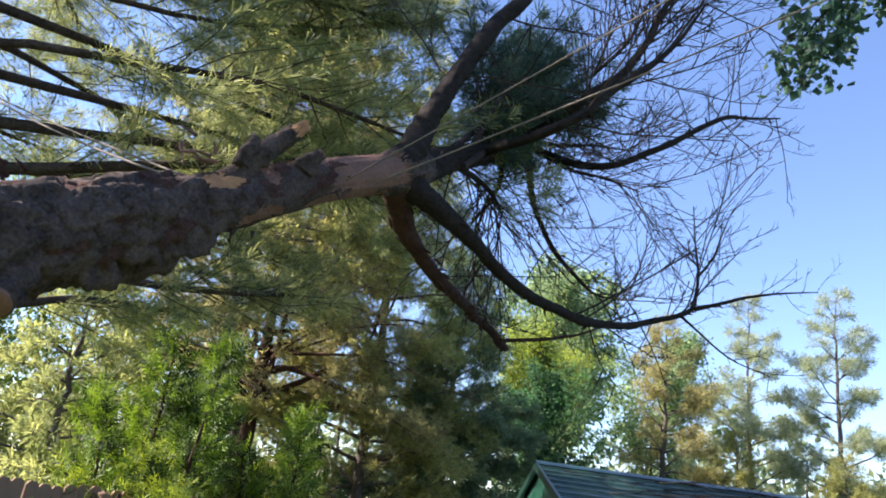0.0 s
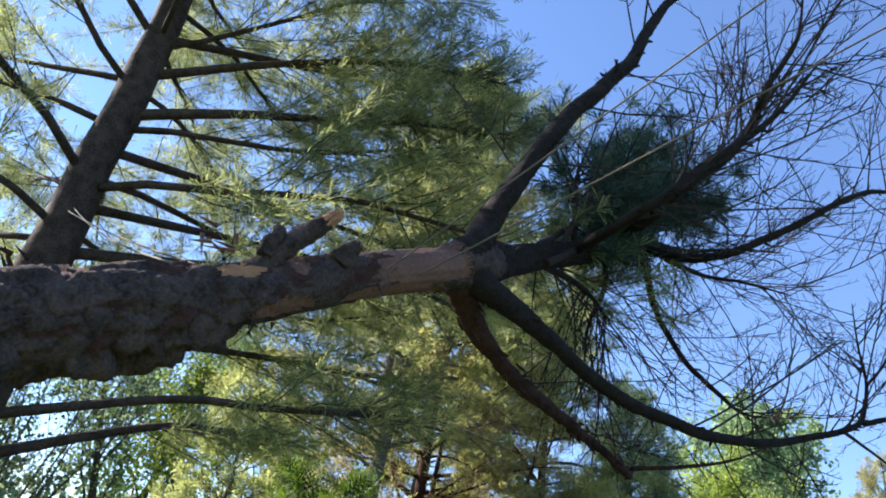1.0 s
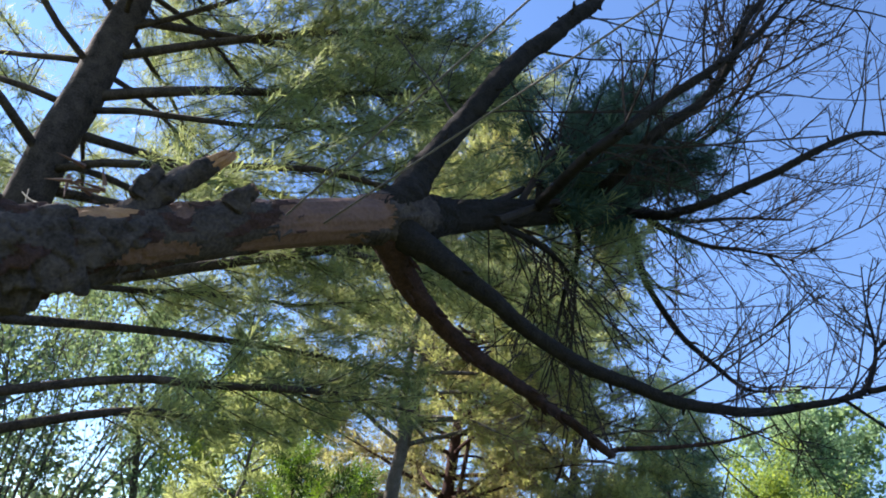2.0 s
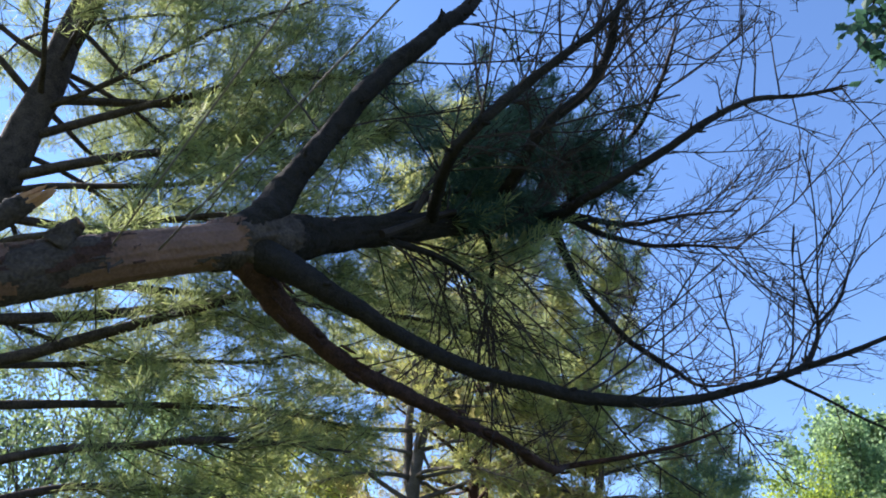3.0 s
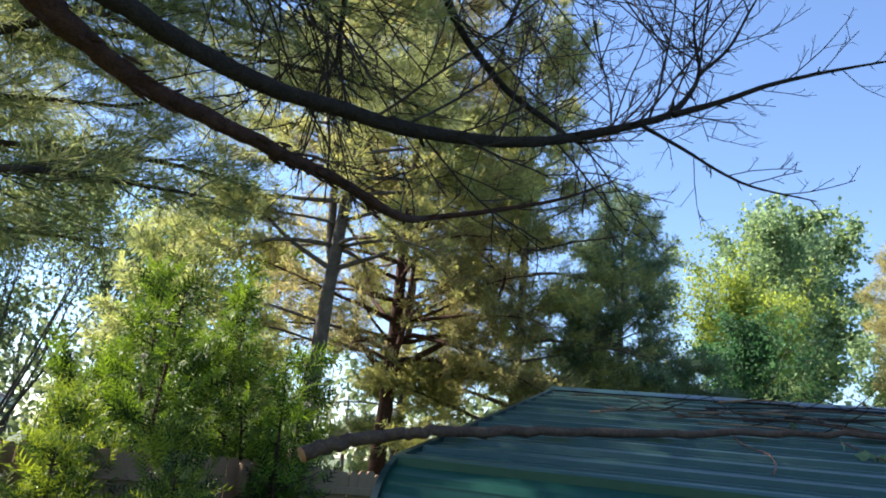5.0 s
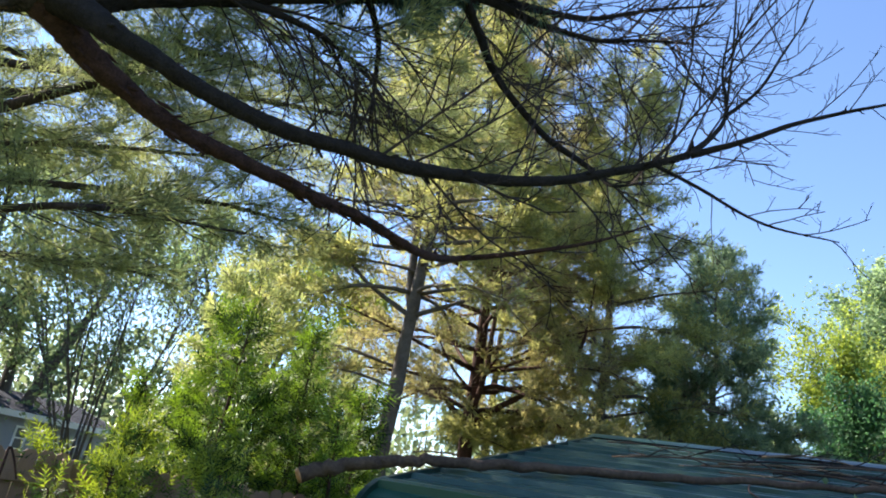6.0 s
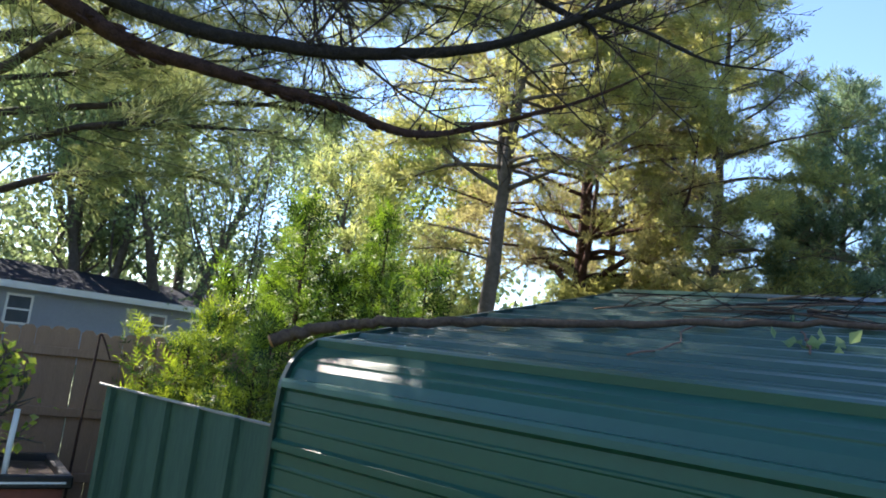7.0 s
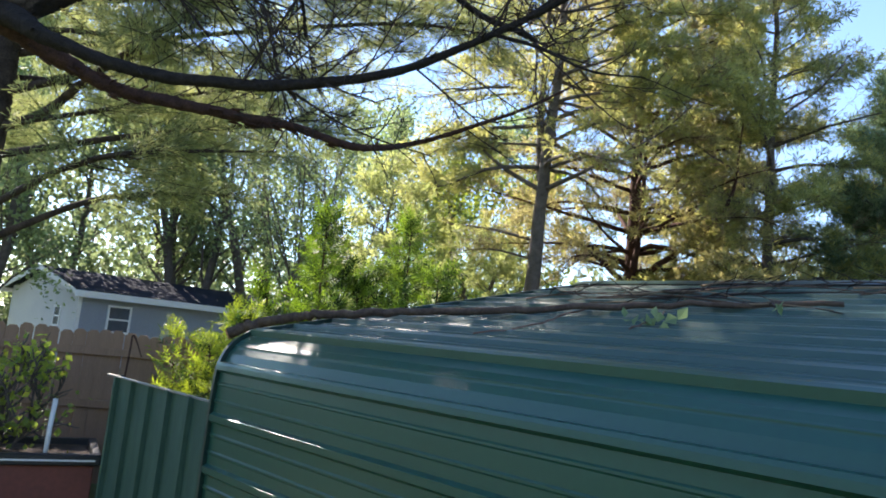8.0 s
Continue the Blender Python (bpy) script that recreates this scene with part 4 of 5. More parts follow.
def make_broadleaf(name, base, height, radius, reach, leaf, seed, label, group="", leafage=9000, size=0.10, stems=1, bark=None, crown_from=0.25, clump=0.28, category="tree", slim=1.0, boughs=22, tilt=0.22):
    """A broad-leaved tree: stems that fork twice or more, with leaves in loose clumps on the ends."""
    rng = np.random.default_rng(seed)
    tree = thing(name, base, label, category, group)
    b = np.asarray(base, float)
    wood, crown = Soup(), Soup()
    ends = []
    bark = bark or BARK_GREY
    for k in range(stems):
        a = 2 * np.pi * (k + rng.random() * 0.6) / stems
        way = np.array([math.cos(a) * tilt * (stems > 1), math.sin(a) * tilt * (stems > 1), 1.0])
        st = wander(rng, b + (0.12 * math.cos(a) * (stems > 1), 0.12 * math.sin(a) * (stems > 1), -0.1), way, height * rng.uniform(0.85, 1.0), 14, 0.05, 0.03)
        r0 = radius / math.sqrt(stems)
        trunk = Soup()
        tube(trunk, st, r0 * (1 - 0.9 * np.linspace(0, 1, 14)), 9, 0.04, rng)
        under(trunk.link("trunk" if stems == 1 else "stem", bark), tree)
        many = int(boughs / stems ** 0.5)
        for j in range(many):
            u = crown_from + (1 - crown_from) * (j + rng.random()) / many
            p, w = along(st, u)
            d = side_way(rng, w, rng.uniform(0.5, 0.95))
            d[2] = abs(d[2]) + 0.15
            env = math.sin(math.pi * min(1, 0.22 + 0.75 * (u - crown_from) / (1 - crown_from))) ** 0.7
            ln = reach * env * rng.uniform(0.55, 1.2) / slim
            lp = wander(rng, p, d, ln, 8, 0.13, 0.05)
            one = Soup()
            tube(one, lp, np.linspace(max(0.014, r0 * 0.35 * (1 - u * 0.7)), 0.006, 8), 5)
            under(one.link("limb", bark), tree)
            for i in range(8):
                q, w2 = along(lp, 0.25 + 0.75 * (i + rng.random()) / 8)
                e = wander(rng, q, side_way(rng, w2, rng.uniform(0.4, 1.0), 0.4), ln * rng.uniform(0.2, 0.5), 5, 0.16, 0.04)
                tube(wood, e, np.linspace(0.012, 0.004, 5), 3)
                ends += [e[1], e[2], e[3], e[4]]
    ends = np.array(ends)
    heavy = rng.random(len(ends)) ** 1.6
    pick = ends[rng.choice(len(ends), size=leafage, p=heavy / heavy.sum())]
    leaves(crown, rng, pick + clump * rng.standard_normal((leafage, 3)) * rng.uniform(0.3, 1.0, (leafage, 1)), size)
    tagged(under(wood.link("branchlet_mass", bark, smooth=False), tree), kind="stuff")
    tagged(under(crown.link("leaf_mass", leaf, smooth=False), tree), kind="stuff")
    return tree


def unit(a):
    return a / (np.linalg.norm(a, axis=-1, keepdims=True) + 1e-9)


def make_cedar(name, base, height, reach, leaf, seed, label, leaders=3, group="", category="cedar", size=0.10, boughs=60):
    """A cedar: a stem with a few leaders, boughs that sweep out and up, each with bunches of flat lacy sprays and dark gaps between."""
    rng = np.random.default_rng(seed)
    tree = thing(name, base, label, category, group)
    b = np.asarray(base, float)
    wood, crown = Soup(), Soup()
    places, ways, faces = [], [], []
    for k in range(leaders):
        a = 2 * np.pi * (k + 0.5 * rng.random()) / leaders
        off = reach * (0.0 if k == 0 else rng.uniform(0.5, 0.85))
        h = height * (1.0 if k == 0 else rng.uniform(0.62, 0.96))
        foot = b + (0.05 * math.cos(a), 0.05 * math.sin(a), -0.1)
        top = b + (off * math.cos(a), off * math.sin(a), h)
        stem = spline([(*foot, 0.05), (*(foot + (top - foot) * (0.6, 0.6, 0.4)), 0.035), (*top, 0.006)], 14)
        one = Soup()
        tube(one, stem[:, :3], stem[:, 3], 7)
        under(one.link("stem", BARK_RED), tree)
        for j in range(int(boughs * (1.0 if k == 0 else 0.55))):
            u = 0.06 + 0.94 * rng.random() ** 0.85
            p, _ = along(stem[:, :3], u)
            az = rng.uniform(0, 2 * np.pi)
            ln = reach * (1.0 - u) ** 0.9 * rng.uniform(0.4, 1.15) * (0.75 if k == 0 else 0.42) + 0.08
            lp = wander(rng, p, (math.cos(az), math.sin(az), 0.15), ln, 6, 0.12, 0.10)
            tube(wood, lp, np.linspace(0.009, 0.002, 6), 3)
            many = int(5 + 10 * ln)
            x = (1 - 0.75 * rng.random(many) ** 1.5) * (len(lp) - 1)
            at = np.minimum(x.astype(int), len(lp) - 2)
            seg = lp[at + 1] - lp[at]
            places.append(lp[at] + seg * (x - at)[:, None] + 0.05 * rng.standard_normal((many, 3)))
            ways.append(unit(seg))
            faces.append(np.tile((math.cos(az), math.sin(az), 0.6), (many, 1)))
    q, w, face = np.concatenate(places), np.concatenate(ways), np.concatenate(faces)
    n = len(q)
    side = rng.standard_normal((n, 3))
    side = unit(side - (side * w).sum(1)[:, None] * w)
    tilt = rng.uniform(0.2, 1.0, (n, 1))
    f = unit(np.cos(tilt) * w + np.sin(tilt) * side + (0, 0, 0.15))
    e = unit(np.cross(f, face + 0.5 * rng.standard_normal((n, 3))))
    g = np.cross(e, f)
    big = size * rng.uniform(0.7, 1.5, (n, 1))
    stem = np.stack([q + f * big * 0.11 * m + g * big * 0.02 * m * m / 9 for m in range(10)], 1)
    tips = []
    for m in range(9):
        sign = 1 if m % 2 else -1
        reach_out = f * 0.6 + e * sign * 0.8 * (1.1 - 0.1 * m) + g * (0.25 * rng.random((n, 1)) - 0.2)
        tips.append(stem[:, m] + reach_out * big * rng.uniform(0.35, 0.62, (n, 1)))
    v = np.concatenate([stem, np.stack(tips, 1)], 1).reshape(-1, 3)
    k = np.arange(n)[:, None] * 19
    m = np.arange(9)[None, :]
    crown.add(v, np.stack([k + m, k + m + 1, k + 10 + m], -1).reshape(-1, 3))
    tagged(under(wood.link("branchlet_mass", BARK_LIMB, smooth=False), tree), kind="stuff")
    tagged(under(crown.link("spray_mass", leaf, smooth=False), tree), kind="stuff")
    return tree


S_LIMBS = (
    ([(-9.8, 1.6, 2.9, 0.05), (-8.4, 1.95, 3.3, 0.035), (-7.6, 2.0, 3.33, 0.03), (-7.05, 2.2, 3.42, 0.025), (-6.9, 2.85, 3.6, 0.018), (-6.6, 3.6, 3.75, 0.008)], False),
    ([(-9.8, 1.7, 2.6, 0.05), (-8.93, 2.55, 3.2, 0.035), (-8.65, 3.2, 3.4, 0.025), (-8.1, 3.9, 3.5, 0.01)], False),
    ([(-9.8, 1.65, 4.4, 0.06), (-8.9, 2.35, 4.7, 0.05), (-8.14, 2.6, 4.83, 0.042), (-6.88, 2.2, 4.56, 0.028), (-6.2, 2.1, 4.3, 0.012)], False),
    ([(-9.75, 1.6, 5.9, 0.06), (-8.75, 1.91, 6.16, 0.045), (-7.98, 2.3, 6.4, 0.035), (-6.99, 2.45, 6.45, 0.022), (-6.2, 2.6, 6.4, 0.01)], False),
    ([(-9.8, 1.65, 3.95, 0.065), (-9.2, 2.0, 4.15, 0.055), (-8.15, 2.15, 4.4, 0.045), (-7.05, 2.44, 4.75, 0.025), (-6.6, 2.6, 4.95, 0.01)], False),
    ([(-9.8, 1.7, 3.65, 0.05), (-9.0, 3.0, 4.12, 0.035), (-8.0, 4.2, 4.42, 0.025), (-7.3, 4.9, 4.4, 0.01)], False),
    ([(-9.8, 1.7, 4.9, 0.05), (-8.8, 3.2, 5.4, 0.035), (-7.7, 4.4, 5.7, 0.028), (-6.6, 5.2, 5.75, 0.02), (-5.7, 5.9, 5.6, 0.008)], False),
    ([(-9.75, 1.65, 5.5, 0.05), (-8.6, 3.4, 5.95, 0.035), (-7.3, 4.8, 6.1, 0.025), (-6.2, 5.8, 5.9, 0.01)], False),
    ([(-9.7, 1.6, 6.9, 0.05), (-8.6, 2.6, 7.4, 0.035), (-7.4, 3.4, 7.7, 0.025), (-6.0, 4.0, 7.7, 0.01)], False),
    ([(-9.7, 1.6, 6.4, 0.05), (-8.6, 2.0, 6.9, 0.038), (-7.4, 2.3, 7.15, 0.028), (-6.3, 2.6, 7.1, 0.01)], False),
    ([(-9.7, 1.6, 7.6, 0.05), (-8.4, 1.0, 8.1, 0.035), (-7.2, 0.8, 8.4, 0.025), (-6.0, 0.8, 8.4, 0.01)], False),
)
make_pine("pine", (-9.9, 1.6, 0), 15.0, 0.28, 0.265, 4.7, NEEDLE_GREEN, 31, "tall green white pine behind the leaning trunk", bark=BARK, limbs=80, needles=17, length=0.15, lean=(0.3, -0.1), droop=0.05, width=0.0046, extra=S_LIMBS, step=0.10, kids_per=10.0, loose=0.45, clear=(-9.2, 1.4, 7.0), shape=0.5, inner=0.16, stout=0.6)
GREY_FORK = [(-10.2, 12.05, 5.5, 0.11), (-10.5, 12.1, 6.6, 0.09), (-10.55, 12.1, 9.0, 0.06), (-10.5, 12.1, 11.5, 0.02)]
GREY_BARE = (
    ([(-10.2, 12.0, 5.55, 0.06), (-9.2, 12.3, 6.0, 0.04), (-8.0, 12.7, 6.6, 0.02), (-7.3, 12.9, 7.2, 0.008)], True),
    ([(-10.2, 12.0, 5.5, 0.06), (-11.3, 11.6, 6.2, 0.04), (-12.6, 11.3, 7.4, 0.012)], True),
    ([(-10.2, 12.0, 4.4, 0.04), (-11.4, 11.8, 4.7, 0.03), (-12.8, 11.6, 4.9, 0.01)], True),
    ([(-10.2, 12.0, 4.0, 0.03), (-11.2, 11.5, 4.2, 0.02), (-12.2, 11.2, 4.1, 0.008)], True),
)
make_pine("pine", (-10.4, 11.9, 0), 16.0, 0.20, 0.38, 3.5, NEEDLE_YELLOW, 32, "grey trunked pine with thin yellowish needles", limbs=80, step=0.095, inner=0.3, lean=(0.5, 0.3), dead=0.3, shape=0.45, width=0.0125, length=0.20, forks=(GREY_FORK,), extra=GREY_BARE, twig=TWIG_TAN)
BROWN_FORKS = (
    [(-10.4, 15.8, 3.9, 0.10), (-9.6, 15.7, 4.4, 0.075), (-8.4, 15.5, 5.1, 0.06), (-7.6, 15.3, 5.9, 0.04), (-7.4, 15.3, 7.6, 0.015)],
    [(-10.4, 15.8, 3.9, 0.09), (-11.2, 15.6, 4.6, 0.06), (-12.0, 15.4, 5.2, 0.02)],
    [(-10.4, 15.8, 4.0, 0.09), (-10.0, 15.5, 5.2, 0.07), (-9.9, 15.4, 7.4, 0.04), (-9.8, 15.4, 9.4, 0.015)],
)
BROWN_BARE = tuple(([(-10.4, 15.8, 3.6 + 0.22 * k, 0.05), (-10.4 + 1.3 * math.cos(0.9 * k), 15.8 + 0.9 * math.sin(0.9 * k), 4.0 + 0.24 * k, 0.032), (-10.4 + 3.0 * math.cos(0.9 * k + 0.1), 15.8 + 2.0 * math.sin(0.9 * k + 0.1), 4.2 + 0.34 * k, 0.008)], True) for k in range(9))
make_pine("pine", (-10.4, 15.8, 0), 16.5, 0.22, 0.26, 4.6, NEEDLE_BROWN, 33, "browning pine with bare lower limbs", limbs=96, step=0.10, inner=0.3, dead=0.6, bark=BARK_RED, shape=0.45, width=0.013, length=0.20, forks=BROWN_FORKS, extra=BROWN_BARE, twig=TWIG_TAN)
make_pine("pine", (-7.5, 17.0, 0), 14.5, 0.18, 0.08, 3.9, NEEDLE_YELLOW, 34, "yellow green pine with dense soft needles", limbs=96, step=0.095, inner=0.25, shape=0.42, width=0.0135, length=0.21, dead=0.22, twig=TWIG_TAN)
make_pine("pine", (-5.3, 19.6, 0), 9.8, 0.18, 0.05, 3.5, NEEDLE_BLUE, 35, "dark green pine behind the shed", limbs=100, step=0.088, length=0.22, width=0.014, shape=0.5, inner=0.25)
make_pine("pine", (-11.9, 9.2, 0), 5.6, 0.10, 0.25, 2.0, NEEDLE_SOFT, 36, "young light green pine with soft needles", limbs=40, shape=0.5, step=0.09, inner=0.3)
make_pine("pine", (-12.9, 13.4, 0), 5.0, 0.11, 0.2, 1.9, NEEDLE_SOFT, 40, "light green pine beyond the fence", limbs=36, shape=0.5, width=0.012, length=0.2)
make_pine("pine", (-12.0, 20.5, 0), 13.5, 0.18, 0.12, 2.9, NEEDLE_YELLOW, 56, "yellowish pine beyond the fence", limbs=56, shape=0.5, width=0.015, length=0.24, needles=8, kids_per=8.0, dead=0.2, twig=TWIG_TAN)
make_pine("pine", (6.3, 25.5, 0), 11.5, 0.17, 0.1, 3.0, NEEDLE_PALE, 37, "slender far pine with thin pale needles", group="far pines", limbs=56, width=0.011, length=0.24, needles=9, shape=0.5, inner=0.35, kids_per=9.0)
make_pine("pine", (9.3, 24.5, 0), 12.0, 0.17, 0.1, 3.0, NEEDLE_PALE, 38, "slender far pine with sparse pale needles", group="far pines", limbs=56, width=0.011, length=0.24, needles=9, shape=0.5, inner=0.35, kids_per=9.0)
make_pine("pine", (2.6, 24.0, 0), 9.8, 0.16, 0.1, 2.8, NEEDLE_BROWN, 39, "far pine turning orange brown", group="far pines", limbs=56, width=0.011, length=0.24, needles=9, shape=0.5, inner=0.35, kids_per=9.0, dead=0.1)
make_pine("pine", (5.0, 23.2, 0), 5.8, 0.10, 0.06, 2.3, NEEDLE_YELLOW, 61, "young yellow pine among the far pines", group="far pines", limbs=44, width=0.011, length=0.22, needles=10, shape=0.6, inner=0.3)
make_pine("pine", (8.4, 22.6, 0), 5.4, 0.10, 0.06, 2.3, NEEDLE_YELLOW, 62, "young yellow pine among the far pines", group="far pines", limbs=44, width=0.011, length=0.22, needles=10, shape=0.6, inner=0.3)
make_broadleaf("broadleaf_tree", (-2.3, 21.8, 0), 6.4, 0.16, 2.6, LEAF_DEEP, 63, "dark green leafy tree in the shade behind the shed", leafage=20000, size=0.105, crown_from=0.1)
make_broadleaf("poplar_tree", (-0.6, 29.0, 0), 11.9, 0.24, 4.0, LEAF_GREEN, 41, "green leafy poplar behind the shed", leafage=32000, size=0.125, clump=0.35)
make_broadleaf("poplar_tree", (4.2, 33.0, 0), 12.0, 0.24, 4.0, LEAF_GREEN, 44, "green leafy poplar behind the far pines", leafage=20000, size=0.15, clump=0.35)
make_broadleaf("broadleaf_tree", (-2.2, 24.5, 0), 8.1, 0.16, 3.4, LEAF_LIME, 42, "bright lime green young leafy tree", leafage=22000, size=0.095, crown_from=0.55)
make_broadleaf("poplar_tree", (1.6, 45.0, 0), 18.5, 0.35, 6.5, LEAF_GREEN, 43, "tall green poplar tree far off", leafage=26000, size=0.3, clump=0.45)
make_broadleaf("thin_tree", (-33.5, 14.2, 0), 14.0, 0.5, 5.0, LEAF_PALE, 45, "thinly leaved spring tree beyond the house", group="thin spring trees", leafage=14000, size=0.18, stems=3, crown_from=0.22, clump=0.55)
make_broadleaf("thin_tree", (-32.0, 17.5, 0), 14.5, 0.55, 5.0, LEAF_PALE, 48, "thinly leaved spring tree with forked stems", group="thin spring trees", leafage=14000, size=0.18, stems=3, crown_from=0.22, clump=0.55)
make_broadleaf("thin_tree", (-22.5, 14.6, 0), 11.0, 0.19, 3.8, LEAF_PALE, 46, "thinly leaved spring tree with many stems", group="thin spring trees", leafage=12000, size=0.12, stems=13, crown_from=0.25, clump=0.4, tilt=0.36, boughs=30)
make_broadleaf("thin_tree", (-24.0, 22.0, 0), 12.0, 0.34, 4.4, LEAF_GREEN, 49, "green leafy tree beyond the fence", group="thin spring trees", leafage=14000, size=0.16, stems=2, crown_from=0.2, clump=0.4)
make_broadleaf("thin_tree", (-28.0, 5.0, 0), 12.0, 0.3, 4.6, LEAF_PALE, 50, "thinly leaved tree beside the neighbouring house", group="thin spring trees", leafage=10000, size=0.17, stems=3, crown_from=0.2, clump=0.55)
for x, y, seed in ((-36.5, 9.5, 64), (-37.5, 15.5, 65), (-36.0, 3.5, 66)):
    make_broadleaf("thin_tree", (x, y, 0), 12.5, 0.4, 4.8, LEAF_FAR, seed, "grey green leafy tree behind the neighbouring house", group="thin spring trees", leafage=8500, size=0.25, stems=2, crown_from=0.15, clump=0.55)
make_broadleaf("thin_tree", (-18.5, 19.0, 0), 9.0, 0.24, 3.4, LEAF_LIME, 54, "light green young leafy tree", group="thin spring trees", leafage=14000, size=0.13, stems=2, crown_from=0.12, clump=0.35)
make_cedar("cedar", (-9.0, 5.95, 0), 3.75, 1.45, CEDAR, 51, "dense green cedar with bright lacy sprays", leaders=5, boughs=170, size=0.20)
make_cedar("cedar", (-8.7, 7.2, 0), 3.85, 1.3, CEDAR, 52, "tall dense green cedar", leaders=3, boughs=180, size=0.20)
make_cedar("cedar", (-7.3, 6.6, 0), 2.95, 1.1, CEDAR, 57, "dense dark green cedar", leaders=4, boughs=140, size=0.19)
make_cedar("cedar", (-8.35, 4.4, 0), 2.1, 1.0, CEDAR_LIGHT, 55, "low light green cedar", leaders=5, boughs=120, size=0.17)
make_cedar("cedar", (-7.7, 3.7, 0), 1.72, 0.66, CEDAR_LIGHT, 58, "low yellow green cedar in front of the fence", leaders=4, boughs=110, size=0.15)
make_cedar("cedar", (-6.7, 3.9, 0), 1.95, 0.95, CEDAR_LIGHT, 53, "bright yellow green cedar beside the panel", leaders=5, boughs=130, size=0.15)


def make_far_woods():
    """The wooded edge of the lots, far behind everything else, plus unseen trees added behind the camera."""
    rng = np.random.default_rng(70)
    s, t = Soup(), Soup()
    for k in range(220):
        # Unseen trees added behind the camera darken what the shed wall reflects.
        behind = k >= 150
        yaw = radians(132 + 190 * (k - 150 + rng.random()) / 70 if behind else -38 + 170 * (k + rng.random()) / 150)
        d = rng.uniform(24, 40) if behind else rng.uniform(46, 70)
        x, y = -3 - math.sin(yaw) * d, math.cos(yaw) * d
        h = rng.uniform(6, 12.5) * (0.9 if radians(55) < yaw < radians(132) else 1.0)
        tube(t, wander(rng, (x, y, -0.2), (0, 0, 1), h * 0.8, 7, 0.05, 0.02), np.linspace(0.2, 0.05, 7), 6)
        n = 180
        z = h * (0.12 + 0.88 * rng.random(n))
        r = 2.9 * np.sin(np.pi * np.clip(z / h, 0.08, 0.97)) ** 0.7 * np.sqrt(rng.random(n))
        a = rng.uniform(0, 2 * np.pi, n)
        leaves(s, rng, np.stack([x + r * np.cos(a), y + r * np.sin(a), z], 1), 0.62, 0.2)
    woods = thing("far_woods", (0, 50, 0), "distant wooded edge of green trees, with unseen ones added behind the view", "woods", kind="stuff")
    under(s.link("leaf_mass", LEAF_FAR, smooth=False), woods)
    under(t.link("trunk_mass", BARK_GREY), woods)


make_far_woods()


def make_overhanging_branch():
    """A broad-leaved tree beside the path, whose limb reaches over it."""
    tree = thing("overhanging_tree", (3.0, -2.9, 0), "broad-leaved tree with a leafy overhanging limb", "tree")
    rng = np.random.default_rng(80)
    trunk = Soup()
    st = wander(rng, (3.0, -2.9, -0.1), (0, 0, 1), 10.0, 14, 0.03, 0.02)
    tube(trunk, st, np.linspace(0.24, 0.05, 14), 12, 0.04, rng)
    under(trunk.link("trunk", BARK_GREY), tree)
    ob, c = limb_of(tree, "limb", [(3.0, -2.9, 5.0, 0.09), (1.4, -0.8, 6.6, 0.07), (0.0, 1.2, 7.6, 0.05), (-1.0, 2.6, 8.0, 0.035), (-1.65, 3.2, 7.85, 0.02), (-2.1, 3.25, 7.3, 0.008)], BARK_LIMB, "", 40, seed=81)
    wood, lf = Soup(), Soup()
    ends = []
    for k in range(26):
        p, w = along(c, 0.55 + 0.45 * (k + rng.random()) / 26)
        e = wander(rng, p, side_way(rng, w, rng.uniform(0.5, 1.1), -0.3), rng.uniform(0.3, 0.85), 7, 0.16, -0.05)
        tube(wood, e, np.linspace(0.006, 0.002, 7), 4)
        ends += list(e[2:])
    ends = np.array(ends)
    leaves(lf, rng, ends[rng.integers(len(ends), size=820)] + 0.07 * rng.standard_normal((820, 3)), 0.125)
    tagged(under(wood.link("branchlet_mass", BARK_LIMB, smooth=False), tree), kind="stuff")
    tagged(under(lf.link("leaf_mass", LEAF_OVER, smooth=False), tree), kind="stuff")


make_overhanging_branch()


# ---------------------------------------------------------------- on the shed's roof
def roof_z(y):
    return 1.90 + (y - 2.33) * math.tan(SLOPE)


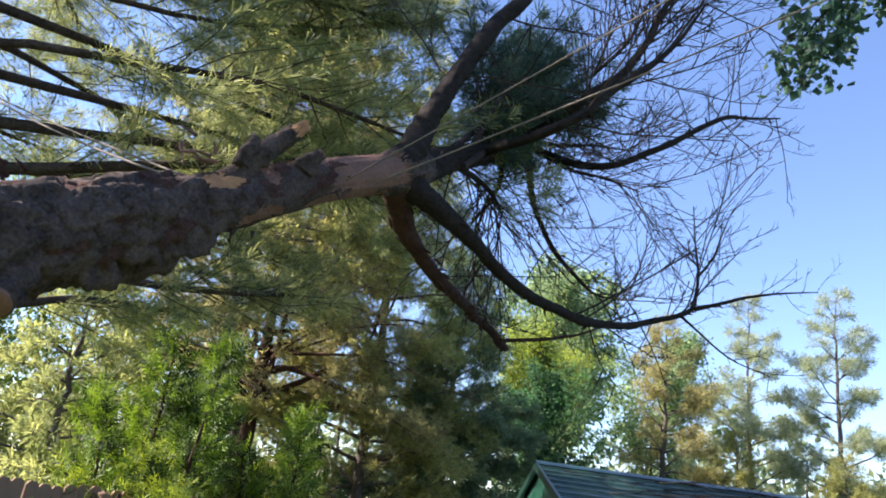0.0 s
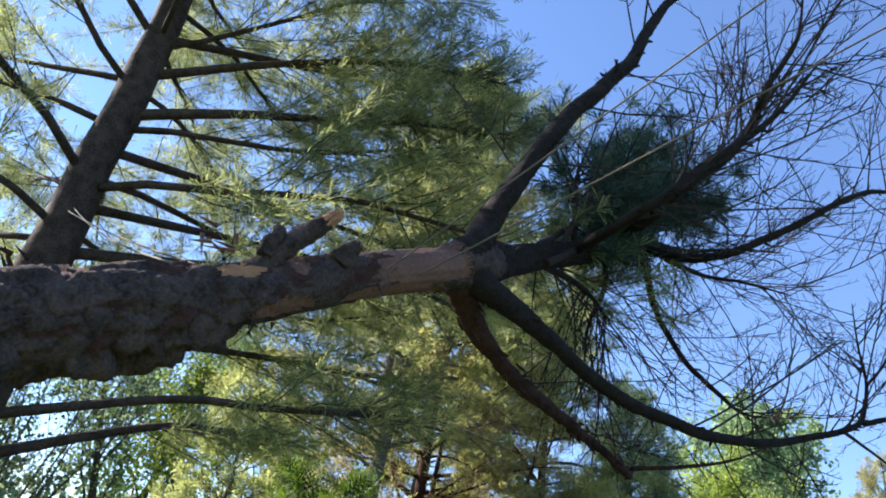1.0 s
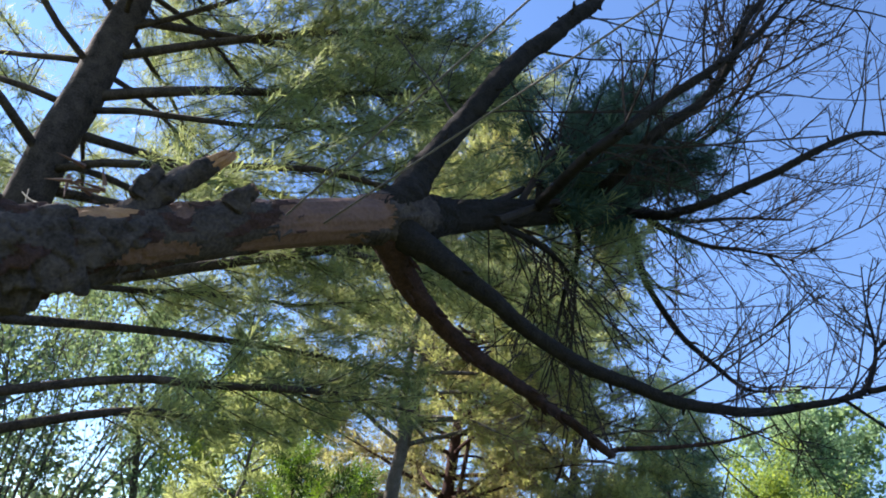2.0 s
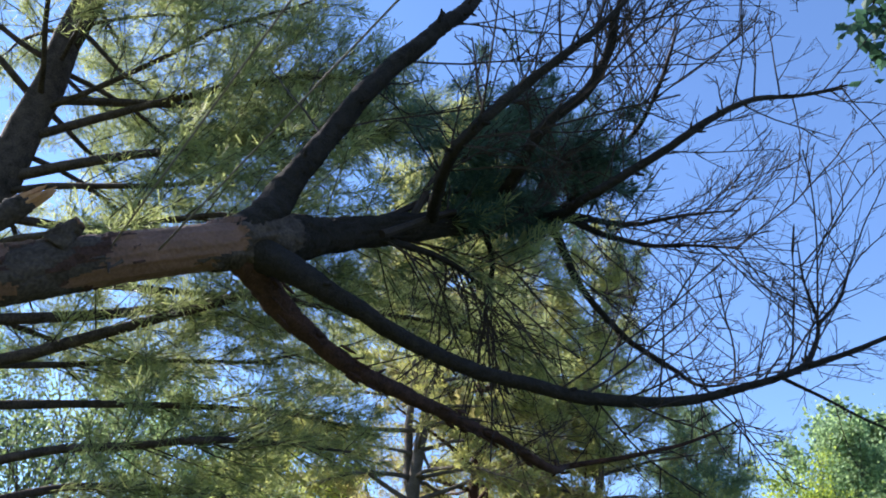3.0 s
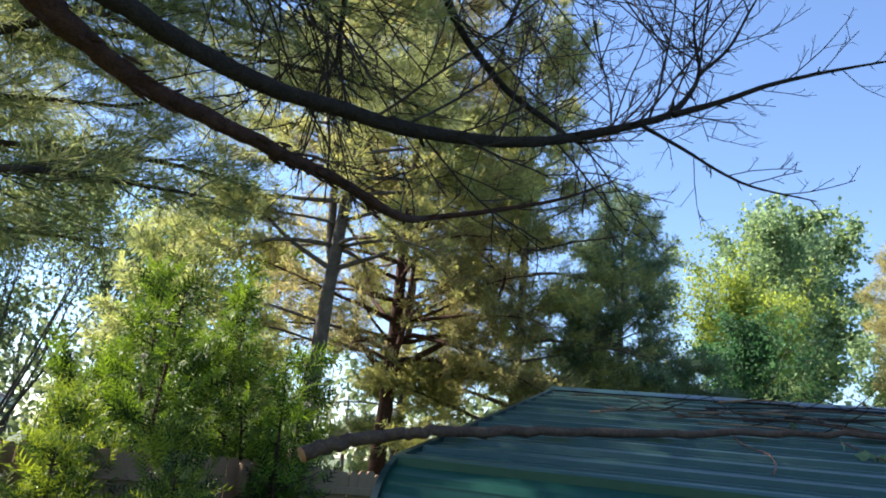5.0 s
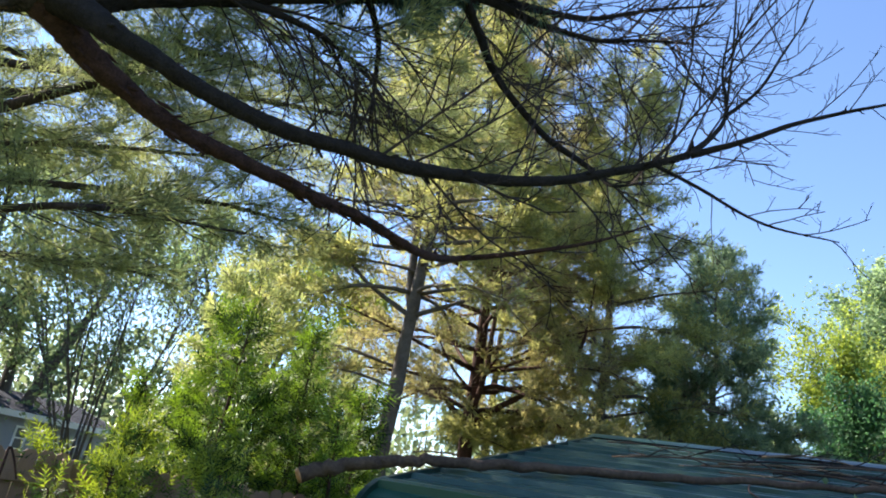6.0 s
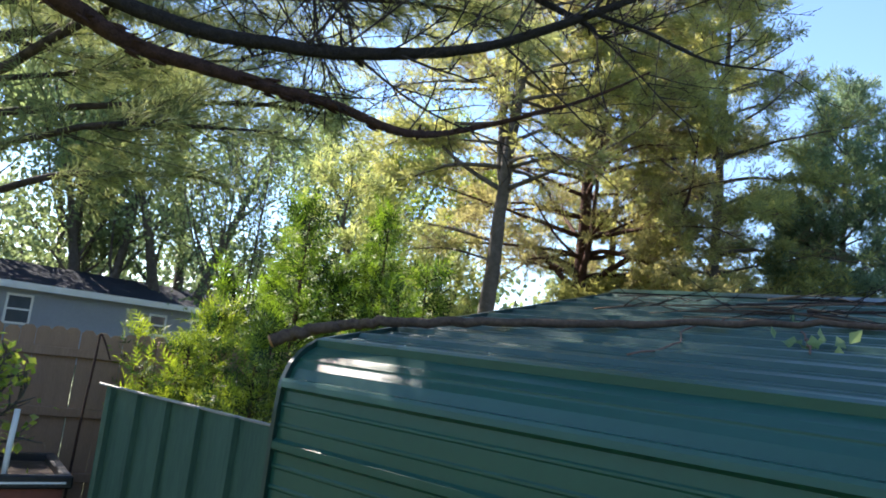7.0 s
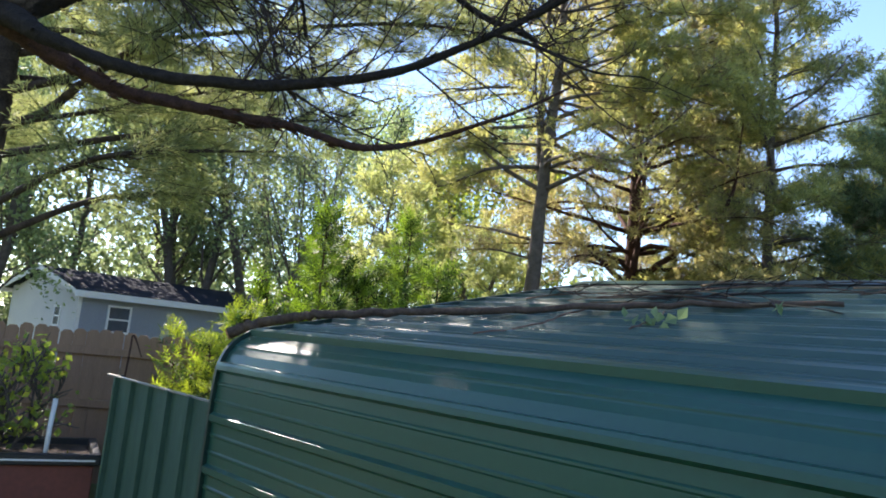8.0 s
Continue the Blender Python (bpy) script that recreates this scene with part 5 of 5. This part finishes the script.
def make_roof_debris():
    rng = np.random.default_rng(90)
    log = Soup()
    way = [(-4.80, 2.44, -0.04), (-4.62, 2.56, 0.02), (-4.42, 2.68, 0.055), (-4.2, 2.8, 0.065), (-3.7, 3.13, 0.065), (-3.0, 3.55, 0.06), (-2.3, 3.93, 0.055), (-1.4, 4.25, 0.05)]
    c = spline([(x, y, roof_z(max(y, 2.3)) + dz, 0.040 - 0.0036 * i) for i, (x, y, dz) in enumerate(way)], 60)
    c[:, :3] += 0.006 * rng.standard_normal((60, 3))
    tube(log, c[:, :3], c[:, 3], 12, 0.05, rng)
    ob = tagged(log.link("fallen_limb", LIMB_WORN), "cut brown limb lying across the shed roof", "branch")
    face = Soup()
    d = (c[0, :3] - c[1, :3]) / np.linalg.norm(c[0, :3] - c[1, :3])
    tube(face, np.array([c[0, :3], c[0, :3] + d * 0.012, c[0, :3] + d * 0.014]), np.array([0.041, 0.037, 0.02]), 12)
    face.link("cut_face", WOOD_FRESH, ob, "pale torn end")
    for k in range(26):
        x, y = rng.uniform(-4.0, 0.8), rng.uniform(3.9, 5.6)
        a = rng.uniform(-0.5, 0.5) + (math.pi if rng.random() < 0.4 else 0)
        s = Soup()
        p = np.array([x, y, roof_z(y) + 0.045])
        ln = rng.uniform(0.5, 1.5)
        pts = wander(rng, p, (math.cos(a), 0.5 * math.sin(a), 0), ln, 9, 0.12, 0.0)
        lift = 0.02 + 0.05 * np.sin(np.linspace(0, 3.1, 9)) * rng.random()
        pts[:, 1] = np.clip(pts[:, 1], 3.2, 5.7)
        pts[:, 2] = roof_z(pts[:, 1]) + 0.02 + lift
        tube(s, pts, np.linspace(rng.uniform(0.005, 0.012), 0.0025, 9), 5)
        ob = tagged(s.link("fallen_twig", (TWIG_TAN, TWIG, LIMB_WORN)[k % 3]), "dead twig lying on the shed roof", "twig", "twigs on the roof")
        for j in range(int(rng.integers(2, 7))):
            q, w = along(pts, 0.2 + 0.75 * rng.random())
            d = side_way(rng, w, 0.7)
            d[2] = abs(d[2]) * 0.5
            one = Soup()
            tube(one, wander(rng, q, d, ln * rng.uniform(0.15, 0.4), 5, 0.15, 0.0), np.linspace(0.005, 0.002, 5), 3)
            one.link("shoot", TWIG, ob)
    for place, n in (((-2.13, 3.42), 7), ((-1.95, 3.45), 6), ((-1.6, 3.85), 3), ((-2.4, 4.3), 2)):
        sprig = thing("leaf_sprig", (*place, roof_z(place[1])), "fresh green leaves lying on the shed roof", "leaves", "sprigs on the roof")
        for _ in range(n):
            x, y = place[0] + 0.06 * rng.standard_normal(), place[1] + 0.05 * rng.standard_normal()
            s = Soup()
            leaves(s, rng, np.array([[x, y, roof_z(y) + 0.03 + 0.02 * rng.random()]]), 0.075, 0.0, -0.2)
            under(s.link("leaf", LEAF_GREEN, smooth=False), sprig)
    for pts in ([(-2.72, 4.2), (-2.75, 3.6), (-2.6, 3.2), (-2.62, 2.7)], [(-2.2, 3.8), (-2.1, 3.5), (-2.0, 3.15)]):
        s = Soup()
        c = spline([(x, y, roof_z(y) + 0.03, 0.005) for x, y in pts], 16)
        tube(s, c[:, :3] + 0.006 * rng.standard_normal((16, 3)), c[:, 3], 5)
        tagged(s.link("fallen_twig", WOOD_BARE), "pale peeled twig on the shed roof", "twig", "twigs on the roof")


make_roof_debris()


# ---------------------------------------------------------------- by the fence
def make_planter():
    ob = thing("raised_planter", (-7.12, 2.46, 0), "red-brown raised planter box with black rim", "planter")
    ob.rotation_euler = (0, 0, radians(75))
    part("box", box_bm((-2.2, 0.0, 0), (0.0, 0.95, 0.56), 0.01), PLANTER, ob)
    for lo, hi in (((-2.25, -0.05, 0.56), (0.05, 0.03, 0.66)), ((-2.25, 0.92, 0.56), (0.05, 1.0, 0.66)), ((-2.25, 0.03, 0.56), (-2.17, 0.92, 0.66)), ((-0.03, 0.03, 0.56), (0.05, 0.92, 0.66))):
        part("rim", box_bm(lo, hi, 0.012), BLACK, ob)
    part("soil", box_bm((-2.17, 0.03, 0.50), (-0.03, 0.92, 0.60)), BARK, ob, "dark soil")
    # Added white strip stands for the sun's reflection along the black rim.
    part("rim_glint", box_bm((-2.2, -0.056, 0.60), (0.0, -0.05, 0.615)), WHITE, ob, "white strip put in for the sun's glint on the rim")


make_planter()


def make_pole():
    s = Soup()
    tube(s, np.array([(-7.36, 2.10, 0.58), (-7.39, 2.11, 0.85), (-7.42, 2.13, 1.12)]), np.array([0.022, 0.022, 0.022]), 10)
    tagged(s.link("garden_stake", WHITE), "white plastic garden stake standing in the planter", "stake")
    s = Soup()
    c = spline([(-8.02, 2.9, -0.05, 0.014), (-8.02, 2.92, 0.9, 0.012), (-8.02, 2.95, 1.55, 0.011), (-8.03, 2.96, 1.74, 0.010), (-8.0, 3.0, 1.68, 0.009), (-7.96, 3.06, 1.52, 0.007)], 24)
    tube(s, c[:, :3], c[:, 3], 6)
    tagged(s.link("bent_stick", BARK_RED), "thin bent stick standing by the fence", "stick")


make_pole()
make_broadleaf("shrub", (-7.85, 1.75, 0.58), 1.05, 0.04, 0.55, LEAF_LIME, 91, "yellow green leafy shrub in the planter", leafage=900, size=0.075, stems=5, crown_from=0.1, clump=0.09, category="shrub", tilt=0.45)
